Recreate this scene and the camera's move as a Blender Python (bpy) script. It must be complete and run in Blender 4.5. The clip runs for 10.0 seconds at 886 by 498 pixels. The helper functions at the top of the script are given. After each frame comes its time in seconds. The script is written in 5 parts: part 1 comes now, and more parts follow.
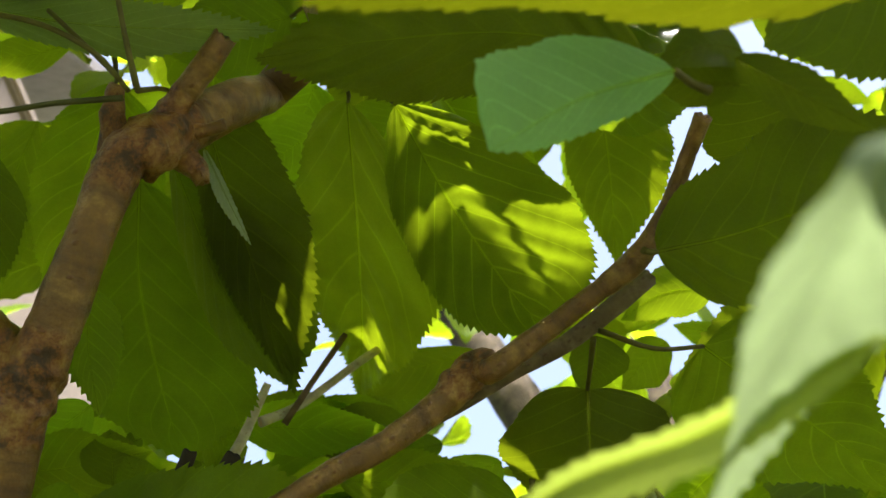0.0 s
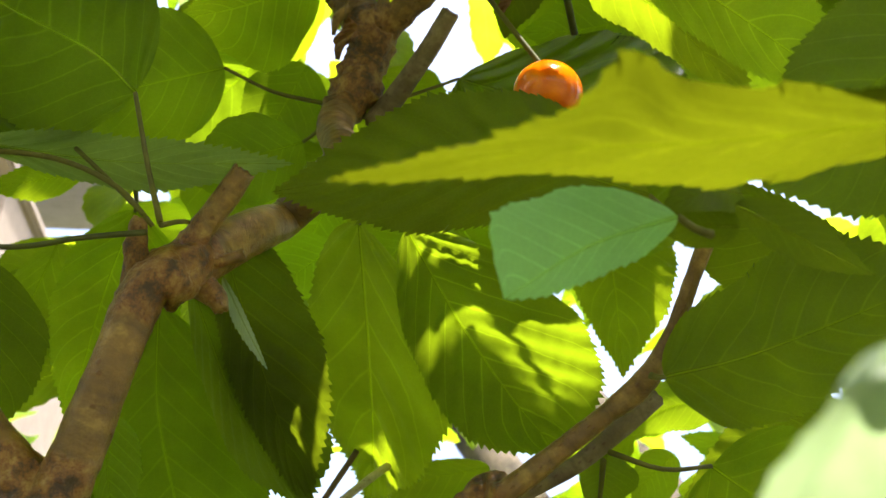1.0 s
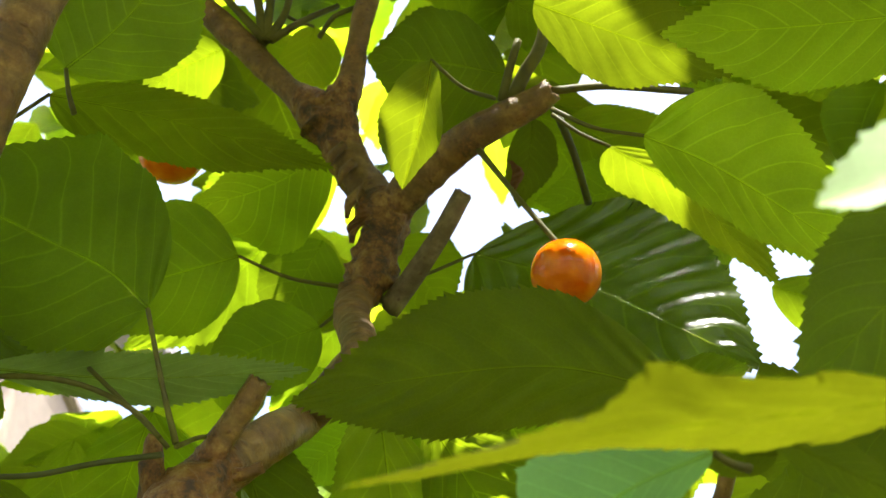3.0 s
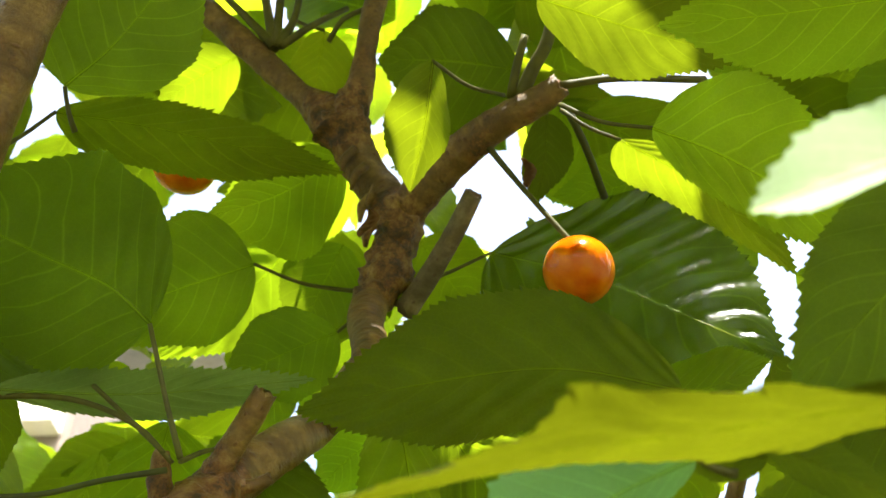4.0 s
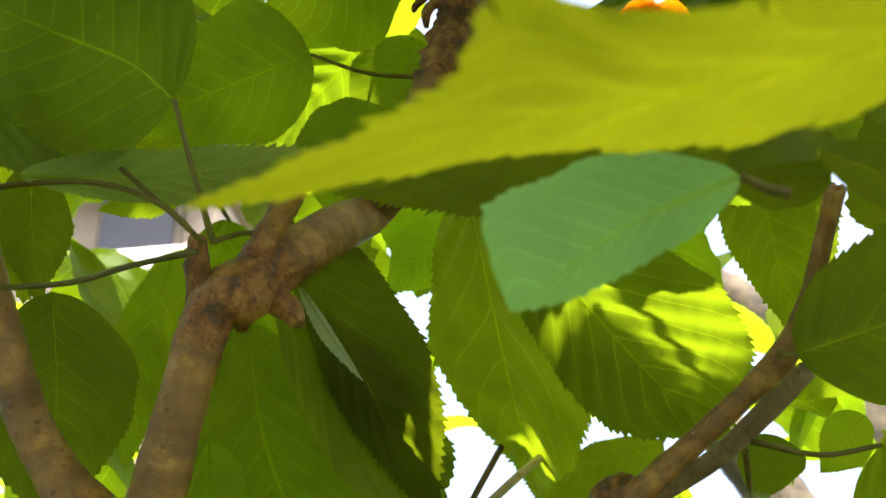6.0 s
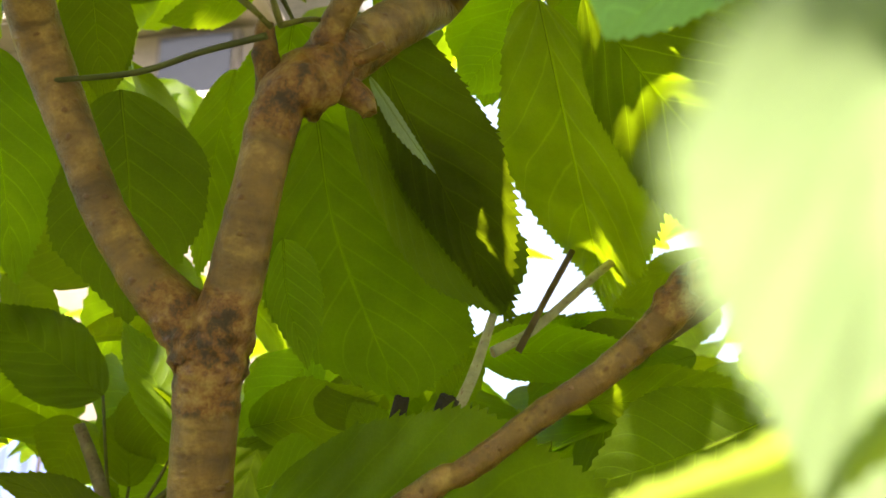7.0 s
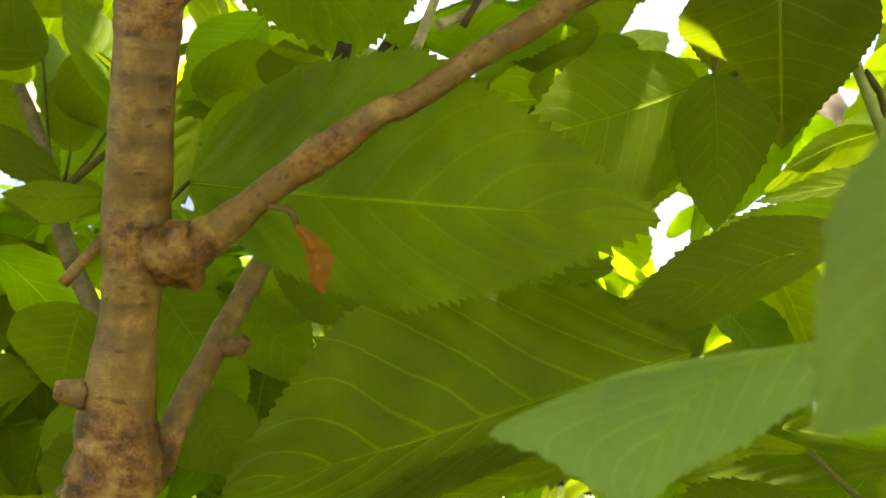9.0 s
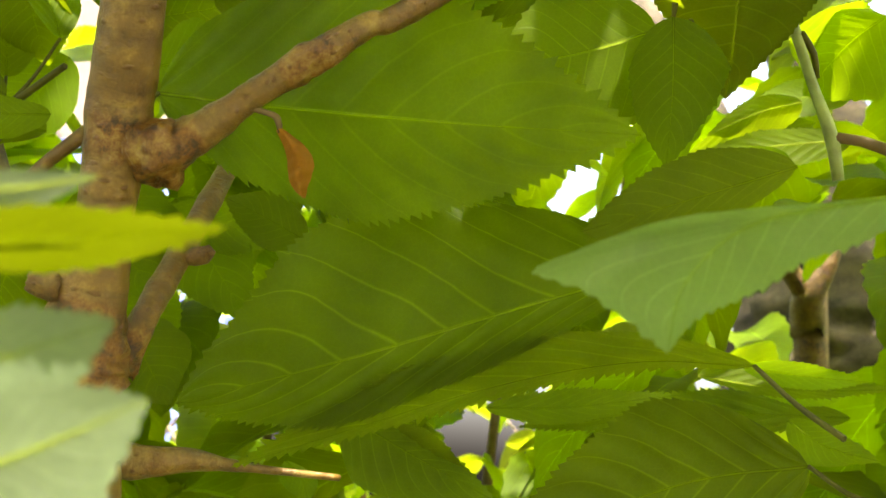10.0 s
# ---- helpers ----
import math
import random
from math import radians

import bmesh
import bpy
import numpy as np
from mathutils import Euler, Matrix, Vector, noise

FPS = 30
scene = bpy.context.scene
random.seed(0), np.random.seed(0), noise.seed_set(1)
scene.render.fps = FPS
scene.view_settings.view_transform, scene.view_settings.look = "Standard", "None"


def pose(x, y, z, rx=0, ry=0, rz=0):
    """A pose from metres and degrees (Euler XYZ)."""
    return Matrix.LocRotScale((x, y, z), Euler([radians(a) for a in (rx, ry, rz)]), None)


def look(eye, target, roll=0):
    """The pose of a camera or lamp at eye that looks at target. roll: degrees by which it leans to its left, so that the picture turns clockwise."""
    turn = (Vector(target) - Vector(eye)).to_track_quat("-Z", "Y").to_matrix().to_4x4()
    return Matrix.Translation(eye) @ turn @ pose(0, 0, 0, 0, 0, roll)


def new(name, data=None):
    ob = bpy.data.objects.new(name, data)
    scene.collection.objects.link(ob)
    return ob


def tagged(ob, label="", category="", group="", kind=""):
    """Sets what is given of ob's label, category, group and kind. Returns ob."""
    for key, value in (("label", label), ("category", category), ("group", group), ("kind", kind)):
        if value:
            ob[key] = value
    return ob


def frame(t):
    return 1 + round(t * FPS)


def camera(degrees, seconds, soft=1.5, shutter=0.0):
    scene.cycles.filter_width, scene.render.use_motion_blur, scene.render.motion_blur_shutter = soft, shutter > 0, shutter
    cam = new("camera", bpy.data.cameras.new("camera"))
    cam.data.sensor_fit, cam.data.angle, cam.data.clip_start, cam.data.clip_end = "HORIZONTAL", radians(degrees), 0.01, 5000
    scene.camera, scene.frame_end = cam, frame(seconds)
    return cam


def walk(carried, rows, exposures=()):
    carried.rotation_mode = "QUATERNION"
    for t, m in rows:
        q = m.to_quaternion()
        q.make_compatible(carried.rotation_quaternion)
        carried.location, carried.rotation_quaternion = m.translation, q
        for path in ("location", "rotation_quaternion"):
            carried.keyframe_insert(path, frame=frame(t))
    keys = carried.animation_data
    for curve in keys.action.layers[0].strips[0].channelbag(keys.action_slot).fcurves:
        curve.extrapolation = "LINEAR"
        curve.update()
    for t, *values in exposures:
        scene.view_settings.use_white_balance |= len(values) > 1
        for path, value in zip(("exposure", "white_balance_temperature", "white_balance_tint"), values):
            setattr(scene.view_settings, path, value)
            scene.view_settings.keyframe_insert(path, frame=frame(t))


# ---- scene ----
cam = camera(40.94, 10.0)
cam.data.dof.use_dof = True
cam.data.dof.focus_distance = 0.30
cam.data.dof.aperture_fstop = 40
ROWS = [
    (0, 0.0028, 0.0105, 1.4984, 116.953, -0.568, -3.959),
    (0.5, -0.0009, 0.0037, 1.4991, 119.311, -0.677, -3.109),
    (1, 0.0000, 0.0000, 1.5000, 121.677, -0.204, -3.589),
    (1.5, 0.0021, -0.0003, 1.5040, 123.136, 0.405, -3.310),
    (2, 0.0064, -0.0001, 1.5130, 124.977, 0.939, -3.094),
    (2.5, 0.0029, -0.0027, 1.5169, 126.298, 1.742, -2.761),
    (3, 0.0002, -0.0049, 1.5185, 127.690, 1.495, -1.233),
    (3.2, -0.0014, -0.0048, 1.5189, 127.842, 1.607, -0.575),
    (4.3, 0.0187, -0.0034, 1.5239, 127.331, 1.159, 3.552),
    (4.5, 0.0218, -0.0008, 1.5253, 127.499, 0.699, 4.629),
    (5, 0.0263, 0.0064, 1.5269, 126.053, 0.692, 5.314),
    (5.2, 0.0269, 0.0094, 1.5274, 125.485, 0.133, 6.142),
    (6.3, 0.0266, 0.0289, 1.5199, 118.348, 1.003, 9.838),
    (6.5, 0.0245, 0.0288, 1.5189, 117.847, 1.003, 10.823),
    (7, 0.0216, 0.0353, 1.5136, 112.178, 0.000, 11.288),
    (7.5, 0.0205, 0.0319, 1.5135, 109.712, -1.253, 11.038),
    (8, 0.0241, 0.0313, 1.5057, 105.354, -1.031, 9.694),
    (8.5, 0.0246, 0.0335, 1.4977, 101.641, -1.286, 8.390),
    (9, 0.0224, 0.0382, 1.4904, 100.091, -1.902, 7.983),
    (9.5, 0.0103, 0.0360, 1.4819, 100.235, -2.982, 3.675),
    (10, 0.0011, 0.0295, 1.4677, 100.611, -3.537, 1.201),
]
# the clip brightens as the dark trunk leaves the middle
EXPOSURE = [(0.0, 2.05, 6450, 10), (0.5, 2.32, 6450, 10), (1.0, 2.65, 6450, 10), (1.5, 3.15, 6450, 10), (2.5, 2.9, 6450, 10), (3.0, 2.62, 6400, 10), (5.0, 2.75, 6400, 10), (6.5, 2.63, 6700, 10), (7.0, 2.83, 7000, 10), (7.5, 2.81, 7000, 10), (8.5, 2.85, 7100, 10), (9.5, 3.25, 7300, 10), (10.0, 3.25, 7300, 10)]
walk(cam, [(t, pose(*p)) for t, *p in ROWS], EXPOSURE)

# ---- light ----
SUN_TO = Vector((0.18, -0.30, 0.93)).normalized()   # towards the sun
sky_world = bpy.data.worlds.new("sky")
scene.world = sky_world
sky_world.use_nodes = True
_n = sky_world.node_tree.nodes
_sky = _n.new("ShaderNodeTexSky")
_sky.sky_type = 'NISHITA'
_sky.sun_disc = False
_sky.sun_elevation = math.asin(SUN_TO.z)
_sky.sun_rotation = math.atan2(SUN_TO.x, SUN_TO.y)
_sky.dust_density = 9.0
_sky.air_density = 0.7
sky_world.node_tree.links.new(_sky.outputs[0], _n["Background"].inputs[0])
_n["Background"].inputs[1].default_value = 0.15
sun_data = bpy.data.lights.new("sun", 'SUN')
sun_data.energy = 3.0
sun_data.angle = radians(0.6)
sun_data.color = (1.0, 0.95, 0.86)
sun = new("sun", sun_data)
sun.matrix_world = look(SUN_TO * 30, (0, 0, 0))

# ---- materials ----


def node(nt, kind, **inputs):
    nd = nt.nodes.new(kind)
    for key, value in inputs.items():
        k = key.replace("_", " ")
        if k in nd.inputs:
            nd.inputs[k].default_value = value
    return nd


def blank(name):
    m = bpy.data.materials.new(name)
    m.use_nodes = True
    return m, m.node_tree, m.node_tree.nodes["Principled BSDF"], m.node_tree.nodes["Material Output"]


def ramp(nt, fac, stops):
    r = nt.nodes.new("ShaderNodeValToRGB")
    el = r.color_ramp.elements
    while len(el) < len(stops):
        el.new(0.5)
    for e, (p, c) in zip(el, stops):
        e.position, e.color = p, (*c, 1)
    nt.links.new(fac, r.inputs[0])
    return r


def leaf_material(name, face, through_col, mixing=0.55, rough=0.42, spec=0.35, coat=0.0):
    """A thin leaf: a glossy face and light that shines through it, with fine net veins and blotches."""
    m, nt, p, out = blank(name)
    L = nt.links.new
    info = nt.nodes.new("ShaderNodeObjectInfo")
    geo = nt.nodes.new("ShaderNodeTexCoord")
    big = node(nt, "ShaderNodeTexNoise", Scale=38.0, Detail=3.0)
    L(geo.outputs["Object"], big.inputs["Vector"])
    net = node(nt, "ShaderNodeTexVoronoi", Scale=620.0)
    net.feature = 'DISTANCE_TO_EDGE'
    L(geo.outputs["Object"], net.inputs["Vector"])
    fine = node(nt, "ShaderNodeTexNoise", Scale=420.0, Detail=4.0)
    L(geo.outputs["Object"], fine.inputs["Vector"])
    # tone: blotches, net veins and one step for each leaf
    t1 = nt.nodes.new("ShaderNodeMapRange")
    for k, v in zip((1, 2, 3, 4), (0.3, 0.7, 0.78, 1.18)):
        t1.inputs[k].default_value = v
    L(big.outputs["Fac"], t1.inputs[0])
    t2 = nt.nodes.new("ShaderNodeMapRange")
    for k, v in zip((1, 2, 3, 4), (0.0, 0.09, 1.06, 0.985)):
        t2.inputs[k].default_value = v
    L(net.outputs["Distance"], t2.inputs[0])
    t3 = nt.nodes.new("ShaderNodeMapRange")
    for k, v in zip((1, 2, 3, 4), (0.0, 1.0, 0.78, 1.22)):
        t3.inputs[k].default_value = v
    def calc(kind, a, c=0.0, e=0.0):
        nd = nt.nodes.new("ShaderNodeMath")
        nd.operation = kind
        for slot, value in zip(nd.inputs, (a, c, e)):
            if isinstance(value, (int, float)):
                slot.default_value = value
            else:
                L(value, slot)
        return nd.outputs[0]

    isle = nt.nodes.new("ShaderNodeNewGeometry")
    own = calc('FRACT', calc('ADD', info.outputs["Random"], isle.outputs["Random Per Island"]))
    L(own, t3.inputs[0])

    def line(distance, width):
        """1 on a line, 0 away from it."""
        return calc('SUBTRACT', 1.0, calc('SMOOTH_MIN', calc('DIVIDE', distance, width), 1.0, 0.3))
    # midrib and side veins: paler, clearer tissue along the lines of the pleats
    uv = nt.nodes.new("ShaderNodeUVMap")
    sep = nt.nodes.new("ShaderNodeSeparateXYZ")
    L(uv.outputs[0], sep.inputs[0])
    across = calc('ABSOLUTE', calc('MULTIPLY_ADD', sep.outputs[0], 2.0, -1.0))
    wob = calc('MULTIPLY_ADD', big.outputs["Fac"], 0.05, -0.025)
    back = calc('MULTIPLY_ADD', across, -0.23, calc('MULTIPLY', calc('MULTIPLY', across, across), -0.05))
    phase = calc('MULTIPLY', calc('ADD', calc('ADD', sep.outputs[1], back), calc('ADD', wob, 0.04)), 9.0)
    apart = calc('ABSOLUTE', calc('SUBTRACT', calc('FRACT', calc('ADD', phase, 0.5)), 0.5))
    side = line(apart, calc('MULTIPLY_ADD', across, -0.055, 0.075))
    rib = line(across, calc('MULTIPLY_ADD', sep.outputs[1], -0.016, 0.028))
    clear = nt.nodes.new("ShaderNodeAttribute")
    clear.attribute_name = "vein"
    vein = calc('MAXIMUM', calc('MULTIPLY', rib, calc('MINIMUM', calc('MULTIPLY', clear.outputs["Fac"], 12.0), 1.2)), calc('MULTIPLY', side, clear.outputs["Fac"]))
    vein = calc('MAXIMUM', vein, 0.0)
    m2 = nt.nodes.new("ShaderNodeMath"); m2.operation = 'MULTIPLY'
    L(calc('MULTIPLY', calc('MULTIPLY', t1.outputs[0], t2.outputs[0]), calc('MULTIPLY_ADD', vein, 0.9, 1.0)), m2.inputs[0])
    L(t3.outputs[0], m2.inputs[1])

    def toned(col):
        v = nt.nodes.new("ShaderNodeVectorMath"); v.operation = 'SCALE'
        v.inputs[0].default_value = col
        L(m2.outputs[0], v.inputs["Scale"])
        h = node(nt, "ShaderNodeHueSaturation", Saturation=1.0, Value=1.0)
        hr = nt.nodes.new("ShaderNodeMapRange")
        for k, q in zip((1, 2, 3, 4), (0.0, 1.0, 0.482, 0.501)):
            hr.inputs[k].default_value = q
        L(own, hr.inputs[0])
        L(hr.outputs[0], h.inputs["Hue"])
        L(v.outputs[0], h.inputs["Color"])
        return h.outputs[0]
    L(toned(face), p.inputs["Base Color"])
    p.inputs["Roughness"].default_value = rough
    p.inputs["Specular IOR Level"].default_value = spec
    p.inputs["Coat Weight"].default_value = coat
    p.inputs["Coat Roughness"].default_value = 0.25
    bump = node(nt, "ShaderNodeBump", Strength=0.35, Distance=0.0004)
    add = nt.nodes.new("ShaderNodeMath"); add.operation = 'ADD'
    L(fine.outputs["Fac"], add.inputs[0]); L(t2.outputs[0], add.inputs[1])
    L(calc('MULTIPLY_ADD', vein, -2.0, add.outputs[0]), bump.inputs["Height"])
    L(bump.outputs[0], p.inputs["Normal"])
    tr = nt.nodes.new("ShaderNodeBsdfTranslucent")
    L(toned(through_col), tr.inputs["Color"])
    mix = nt.nodes.new("ShaderNodeMixShader")
    mix.inputs[0].default_value = mixing
    L(p.outputs[0], mix.inputs[1]); L(tr.outputs[0], mix.inputs[2])
    L(mix.outputs[0], out.inputs["Surface"])
    return m


LEAF = leaf_material("leaf", (0.077, 0.118, 0.007), (0.235, 0.345, 0.006), 0.62, 0.5, 0.18)
LEAF_DARK = leaf_material("mature_leaf", (0.062, 0.093, 0.006), (0.18, 0.26, 0.005), 0.58, 0.5, 0.18)
LEAF_YOUNG = leaf_material("young_leaf", (0.108, 0.165, 0.008), (0.285, 0.41, 0.007), 0.62, 0.5, 0.2)
# yellow-green, set darker than LEAF to hold down the full sun on it
LEAF_YELLOW = leaf_material("dimmed_yellow_leaf", (0.058, 0.078, 0.003), (0.090, 0.119, 0.002), 0.62, 0.5, 0.15)
LEAF_LIME = leaf_material("lime_leaf", (0.17, 0.24, 0.05), (0.32, 0.42, 0.06), 0.6, 0.45, 0.25)
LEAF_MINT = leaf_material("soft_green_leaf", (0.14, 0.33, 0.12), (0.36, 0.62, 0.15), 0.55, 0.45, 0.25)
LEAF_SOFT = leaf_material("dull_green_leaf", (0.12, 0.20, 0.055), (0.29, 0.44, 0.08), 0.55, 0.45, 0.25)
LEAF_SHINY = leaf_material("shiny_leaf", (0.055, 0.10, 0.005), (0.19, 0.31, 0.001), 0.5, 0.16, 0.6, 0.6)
# green leaves close by: the sun's whitish glare is put into these two colours
LEAF_GLARE = leaf_material("glare_leaf", (0.36, 0.46, 0.30), (0.46, 0.60, 0.34), 0.58, 0.4, 0.4, 0.1)
LEAF_SUNPALE = leaf_material("sun_pale_leaf", (0.16, 0.21, 0.115), (0.21, 0.28, 0.13), 0.58, 0.4, 0.4, 0.1)
# brighter copy of the leaf: sunlight put into the colour, also where no sun reaches
LEAF_BRIGHT = leaf_material("sunlit_leaf", (0.12, 0.20, 0.01), (0.36, 0.54, 0.01), 0.68, 0.5, 0.2)


def stalk_material(name, col, shine=0.4, clear=0.3, glassy=0.0):
    m, nt, p, out = blank(name)
    L = nt.links.new
    co = nt.nodes.new("ShaderNodeTexCoord")
    nz = node(nt, "ShaderNodeTexNoise", Scale=160.0, Detail=4.0)
    L(co.outputs["Object"], nz.inputs["Vector"])
    r = ramp(nt, nz.outputs["Fac"], [(0.3, [c * 0.7 for c in col]), (0.7, [min(1, c * 1.3) for c in col])])
    L(r.outputs[0], p.inputs["Base Color"])
    p.inputs["Roughness"].default_value = shine
    tr = nt.nodes.new("ShaderNodeBsdfTranslucent")
    L(r.outputs[0], tr.inputs["Color"])
    mix = nt.nodes.new("ShaderNodeMixShader")
    mix.inputs[0].default_value = clear
    L(p.outputs[0], mix.inputs[1]); L(tr.outputs[0], mix.inputs[2])
    if glassy:
        # juicy tissue: part of the light goes straight through
        gl = nt.nodes.new("ShaderNodeBsdfTransparent")
        gl.inputs[0].default_value = (1.0, 1.0, 0.75, 1)
        m2 = nt.nodes.new("ShaderNodeMixShader")
        m2.inputs[0].default_value = glassy
        L(mix.outputs[0], m2.inputs[1]); L(gl.outputs[0], m2.inputs[2])
        mix = m2
    L(mix.outputs[0], out.inputs["Surface"])
    return m


VEIN = stalk_material("vein", (0.60, 0.70, 0.10), 0.5, 0.8, 0.72)
STALK = stalk_material("stalk", (0.10, 0.095, 0.012), 0.6)
STALK_DARK = stalk_material("dark_stalk", (0.07, 0.08, 0.018), 0.6)
STALK_PALE = stalk_material("pale_stalk", (0.30, 0.36, 0.13), 0.5)
STALK_BROWN = stalk_material("brown_stalk", (0.17, 0.11, 0.05), 0.6)


def bark_material(name, base, dark, pale, rough=0.75, bands=0.5, scaly=0.3):
    """Cherry bark: ringed, with scales, rust-red patches, dark corky lenticels across and pale scuffs."""
    m, nt, p, out = blank(name)
    L = nt.links.new
    uv = nt.nodes.new("ShaderNodeUVMap")
    co = nt.nodes.new("ShaderNodeTexCoord")

    def stretched(u, v, warped):
        mp = nt.nodes.new("ShaderNodeMapping")
        mp.inputs["Scale"].default_value = (u, v, 1.0)
        L(uv.outputs[0], mp.inputs[0])
        warp = node(nt, "ShaderNodeTexNoise", Scale=140.0, Detail=3.0)
        L(co.outputs["Object"], warp.inputs["Vector"])
        ad = nt.nodes.new("ShaderNodeVectorMath"); ad.operation = 'ADD'
        sc = nt.nodes.new("ShaderNodeVectorMath"); sc.operation = 'SCALE'
        L(warp.outputs["Color"], sc.inputs[0])
        sc.inputs["Scale"].default_value = warped
        L(mp.outputs[0], ad.inputs[0]); L(sc.outputs[0], ad.inputs[1])
        return ad.outputs[0]

    def blend(fac, first, second, kind='MIX'):
        mx = nt.nodes.new("ShaderNodeMix"); mx.data_type = 'RGBA'; mx.blend_type = kind
        if isinstance(fac, float):
            mx.inputs[0].default_value = fac
        else:
            L(fac, mx.inputs[0])
        L(first, mx.inputs[6])
        if isinstance(second, tuple):
            mx.inputs[7].default_value = (*second, 1)
        else:
            L(second, mx.inputs[7])
        return mx.outputs[2]

    big = node(nt, "ShaderNodeTexNoise", Scale=110.0, Detail=9.0, Roughness=0.75)
    L(co.outputs["Object"], big.inputs["Vector"])
    # sound skin: pale, ringed and even
    col = ramp(nt, big.outputs["Fac"], [(0.33, [0.6 * c + 0.4 * d for c, d in zip(base, dark)]), (0.5, base), (0.68, pale)]).outputs[0]
    rings = node(nt, "ShaderNodeTexNoise", Scale=1.0, Detail=5.0, Roughness=0.6)
    L(stretched(0.9, 210.0, 0.6), rings.inputs["Vector"])
    rr = ramp(nt, rings.outputs["Fac"], [(0.34, (0.42, 0.34, 0.27)), (0.46, (0.85, 0.81, 0.77)), (0.60, (1.2, 1.17, 1.12))])
    col = blend(bands, col, rr.outputs[0], 'MULTIPLY')
    # knotty skin: flaked, rust-red and nearly black in the folds
    flake = node(nt, "ShaderNodeTexNoise", Scale=150.0, Detail=9.0, Roughness=0.8)
    L(co.outputs["Object"], flake.inputs["Vector"])
    knotty = ramp(nt, flake.outputs["Fac"], [(0.28, [c * 0.8 for c in dark]), (0.42, [c * 1.7 for c in dark]), (0.50, (base[0] * 1.05, base[1] * 0.75, base[2] * 0.55)), (0.64, pale)]).outputs[0]
    patch = node(nt, "ShaderNodeTexNoise", Scale=60.0, Detail=6.0, Roughness=0.65)
    L(co.outputs["Object"], patch.inputs["Vector"])
    kn = nt.nodes.new("ShaderNodeAttribute")
    kn.attribute_name = "knot"
    both = nt.nodes.new("ShaderNodeMath"); both.operation = 'ADD'
    L(patch.outputs["Fac"], both.inputs[0]); L(kn.outputs["Fac"], both.inputs[1])
    wr = ramp(nt, both.outputs[0], [(0.66 - 0.3 * scaly, (0, 0, 0)), (0.80 - 0.3 * scaly, (1, 1, 1))])
    col = blend(wr.outputs[0], col, knotty)
    # lenticels: sparse dark dashes across
    len_v = node(nt, "ShaderNodeTexVoronoi", Scale=1.0, Randomness=1.0)
    L(stretched(8.0, 330.0, 0.7), len_v.inputs["Vector"])
    spot = ramp(nt, len_v.outputs["Distance"], [(0.13, (0.6, 0.6, 0.6)), (0.24, (0, 0, 0))])
    col = blend(spot.outputs[0], col, (base[0] * 0.55, base[1] * 0.28, base[2] * 0.3))
    L(col, p.inputs["Base Color"])
    p.inputs["Roughness"].default_value = rough
    p.inputs["Specular IOR Level"].default_value = 0.5
    fine = node(nt, "ShaderNodeTexNoise", Scale=420.0, Detail=6.0, Roughness=0.75)
    L(co.outputs["Object"], fine.inputs["Vector"])
    total = big.outputs["Fac"]
    for extra in (fine.outputs["Fac"], spot.outputs[0], rings.outputs["Fac"]):
        s = nt.nodes.new("ShaderNodeMath"); s.operation = 'ADD'
        L(total, s.inputs[0]); L(extra, s.inputs[1])
        total = s.outputs[0]
    s = nt.nodes.new("ShaderNodeMath"); s.operation = 'MULTIPLY_ADD'
    L(flake.outputs["Fac"], s.inputs[0]); L(wr.outputs[0], s.inputs[1]); L(total, s.inputs[2])
    bump = node(nt, "ShaderNodeBump", Strength=0.55, Distance=0.0013)
    L(s.outputs[0], bump.inputs["Height"]); L(bump.outputs[0], p.inputs["Normal"])
    return m


BARK = bark_material("bark", (0.16, 0.088, 0.02), (0.024, 0.010, 0.003), (0.31, 0.205, 0.06), 0.3, 0.85, 0.35)
BARK_ROUGH = bark_material("scaly_bark", (0.125, 0.072, 0.015), (0.022, 0.011, 0.003), (0.27, 0.17, 0.042), 0.55, 0.6, 0.6)
BARK_GREY = bark_material("grey_bark", (0.13, 0.10, 0.055), (0.05, 0.034, 0.02), (0.22, 0.18, 0.11), 0.75, 0.6, 0.2)
BARK_PALE = bark_material("pale_bark", (0.45, 0.40, 0.29), (0.25, 0.20, 0.12), (0.6, 0.56, 0.44), 0.7, 0.4, 0.0)
BARK_BLACK = bark_material("dead_bark", (0.02, 0.015, 0.010), (0.008, 0.006, 0.005), (0.04, 0.03, 0.02), 0.95)


def plain_material(name, col, rough=0.8, scale=8.0, vary=0.25, metal=0.0):
    m, nt, p, out = blank(name)
    co = nt.nodes.new("ShaderNodeTexCoord")
    nz = node(nt, "ShaderNodeTexNoise", Scale=scale, Detail=8.0, Roughness=0.65)
    nt.links.new(co.outputs["Object"], nz.inputs["Vector"])
    r = ramp(nt, nz.outputs["Fac"], [(0.3, [c * (1 - vary) for c in col]), (0.7, [min(1, c * (1 + vary)) for c in col])])
    nt.links.new(r.outputs[0], p.inputs["Base Color"])
    p.inputs["Roughness"].default_value = rough
    p.inputs["Metallic"].default_value = metal
    bump = node(nt, "ShaderNodeBump", Strength=0.4, Distance=0.01)
    nt.links.new(nz.outputs["Fac"], bump.inputs["Height"])
    nt.links.new(bump.outputs[0], p.inputs["Normal"])
    return m


GROUND = plain_material("soil_and_grass", (0.09, 0.09, 0.035), 0.95, 3.0, 0.5)

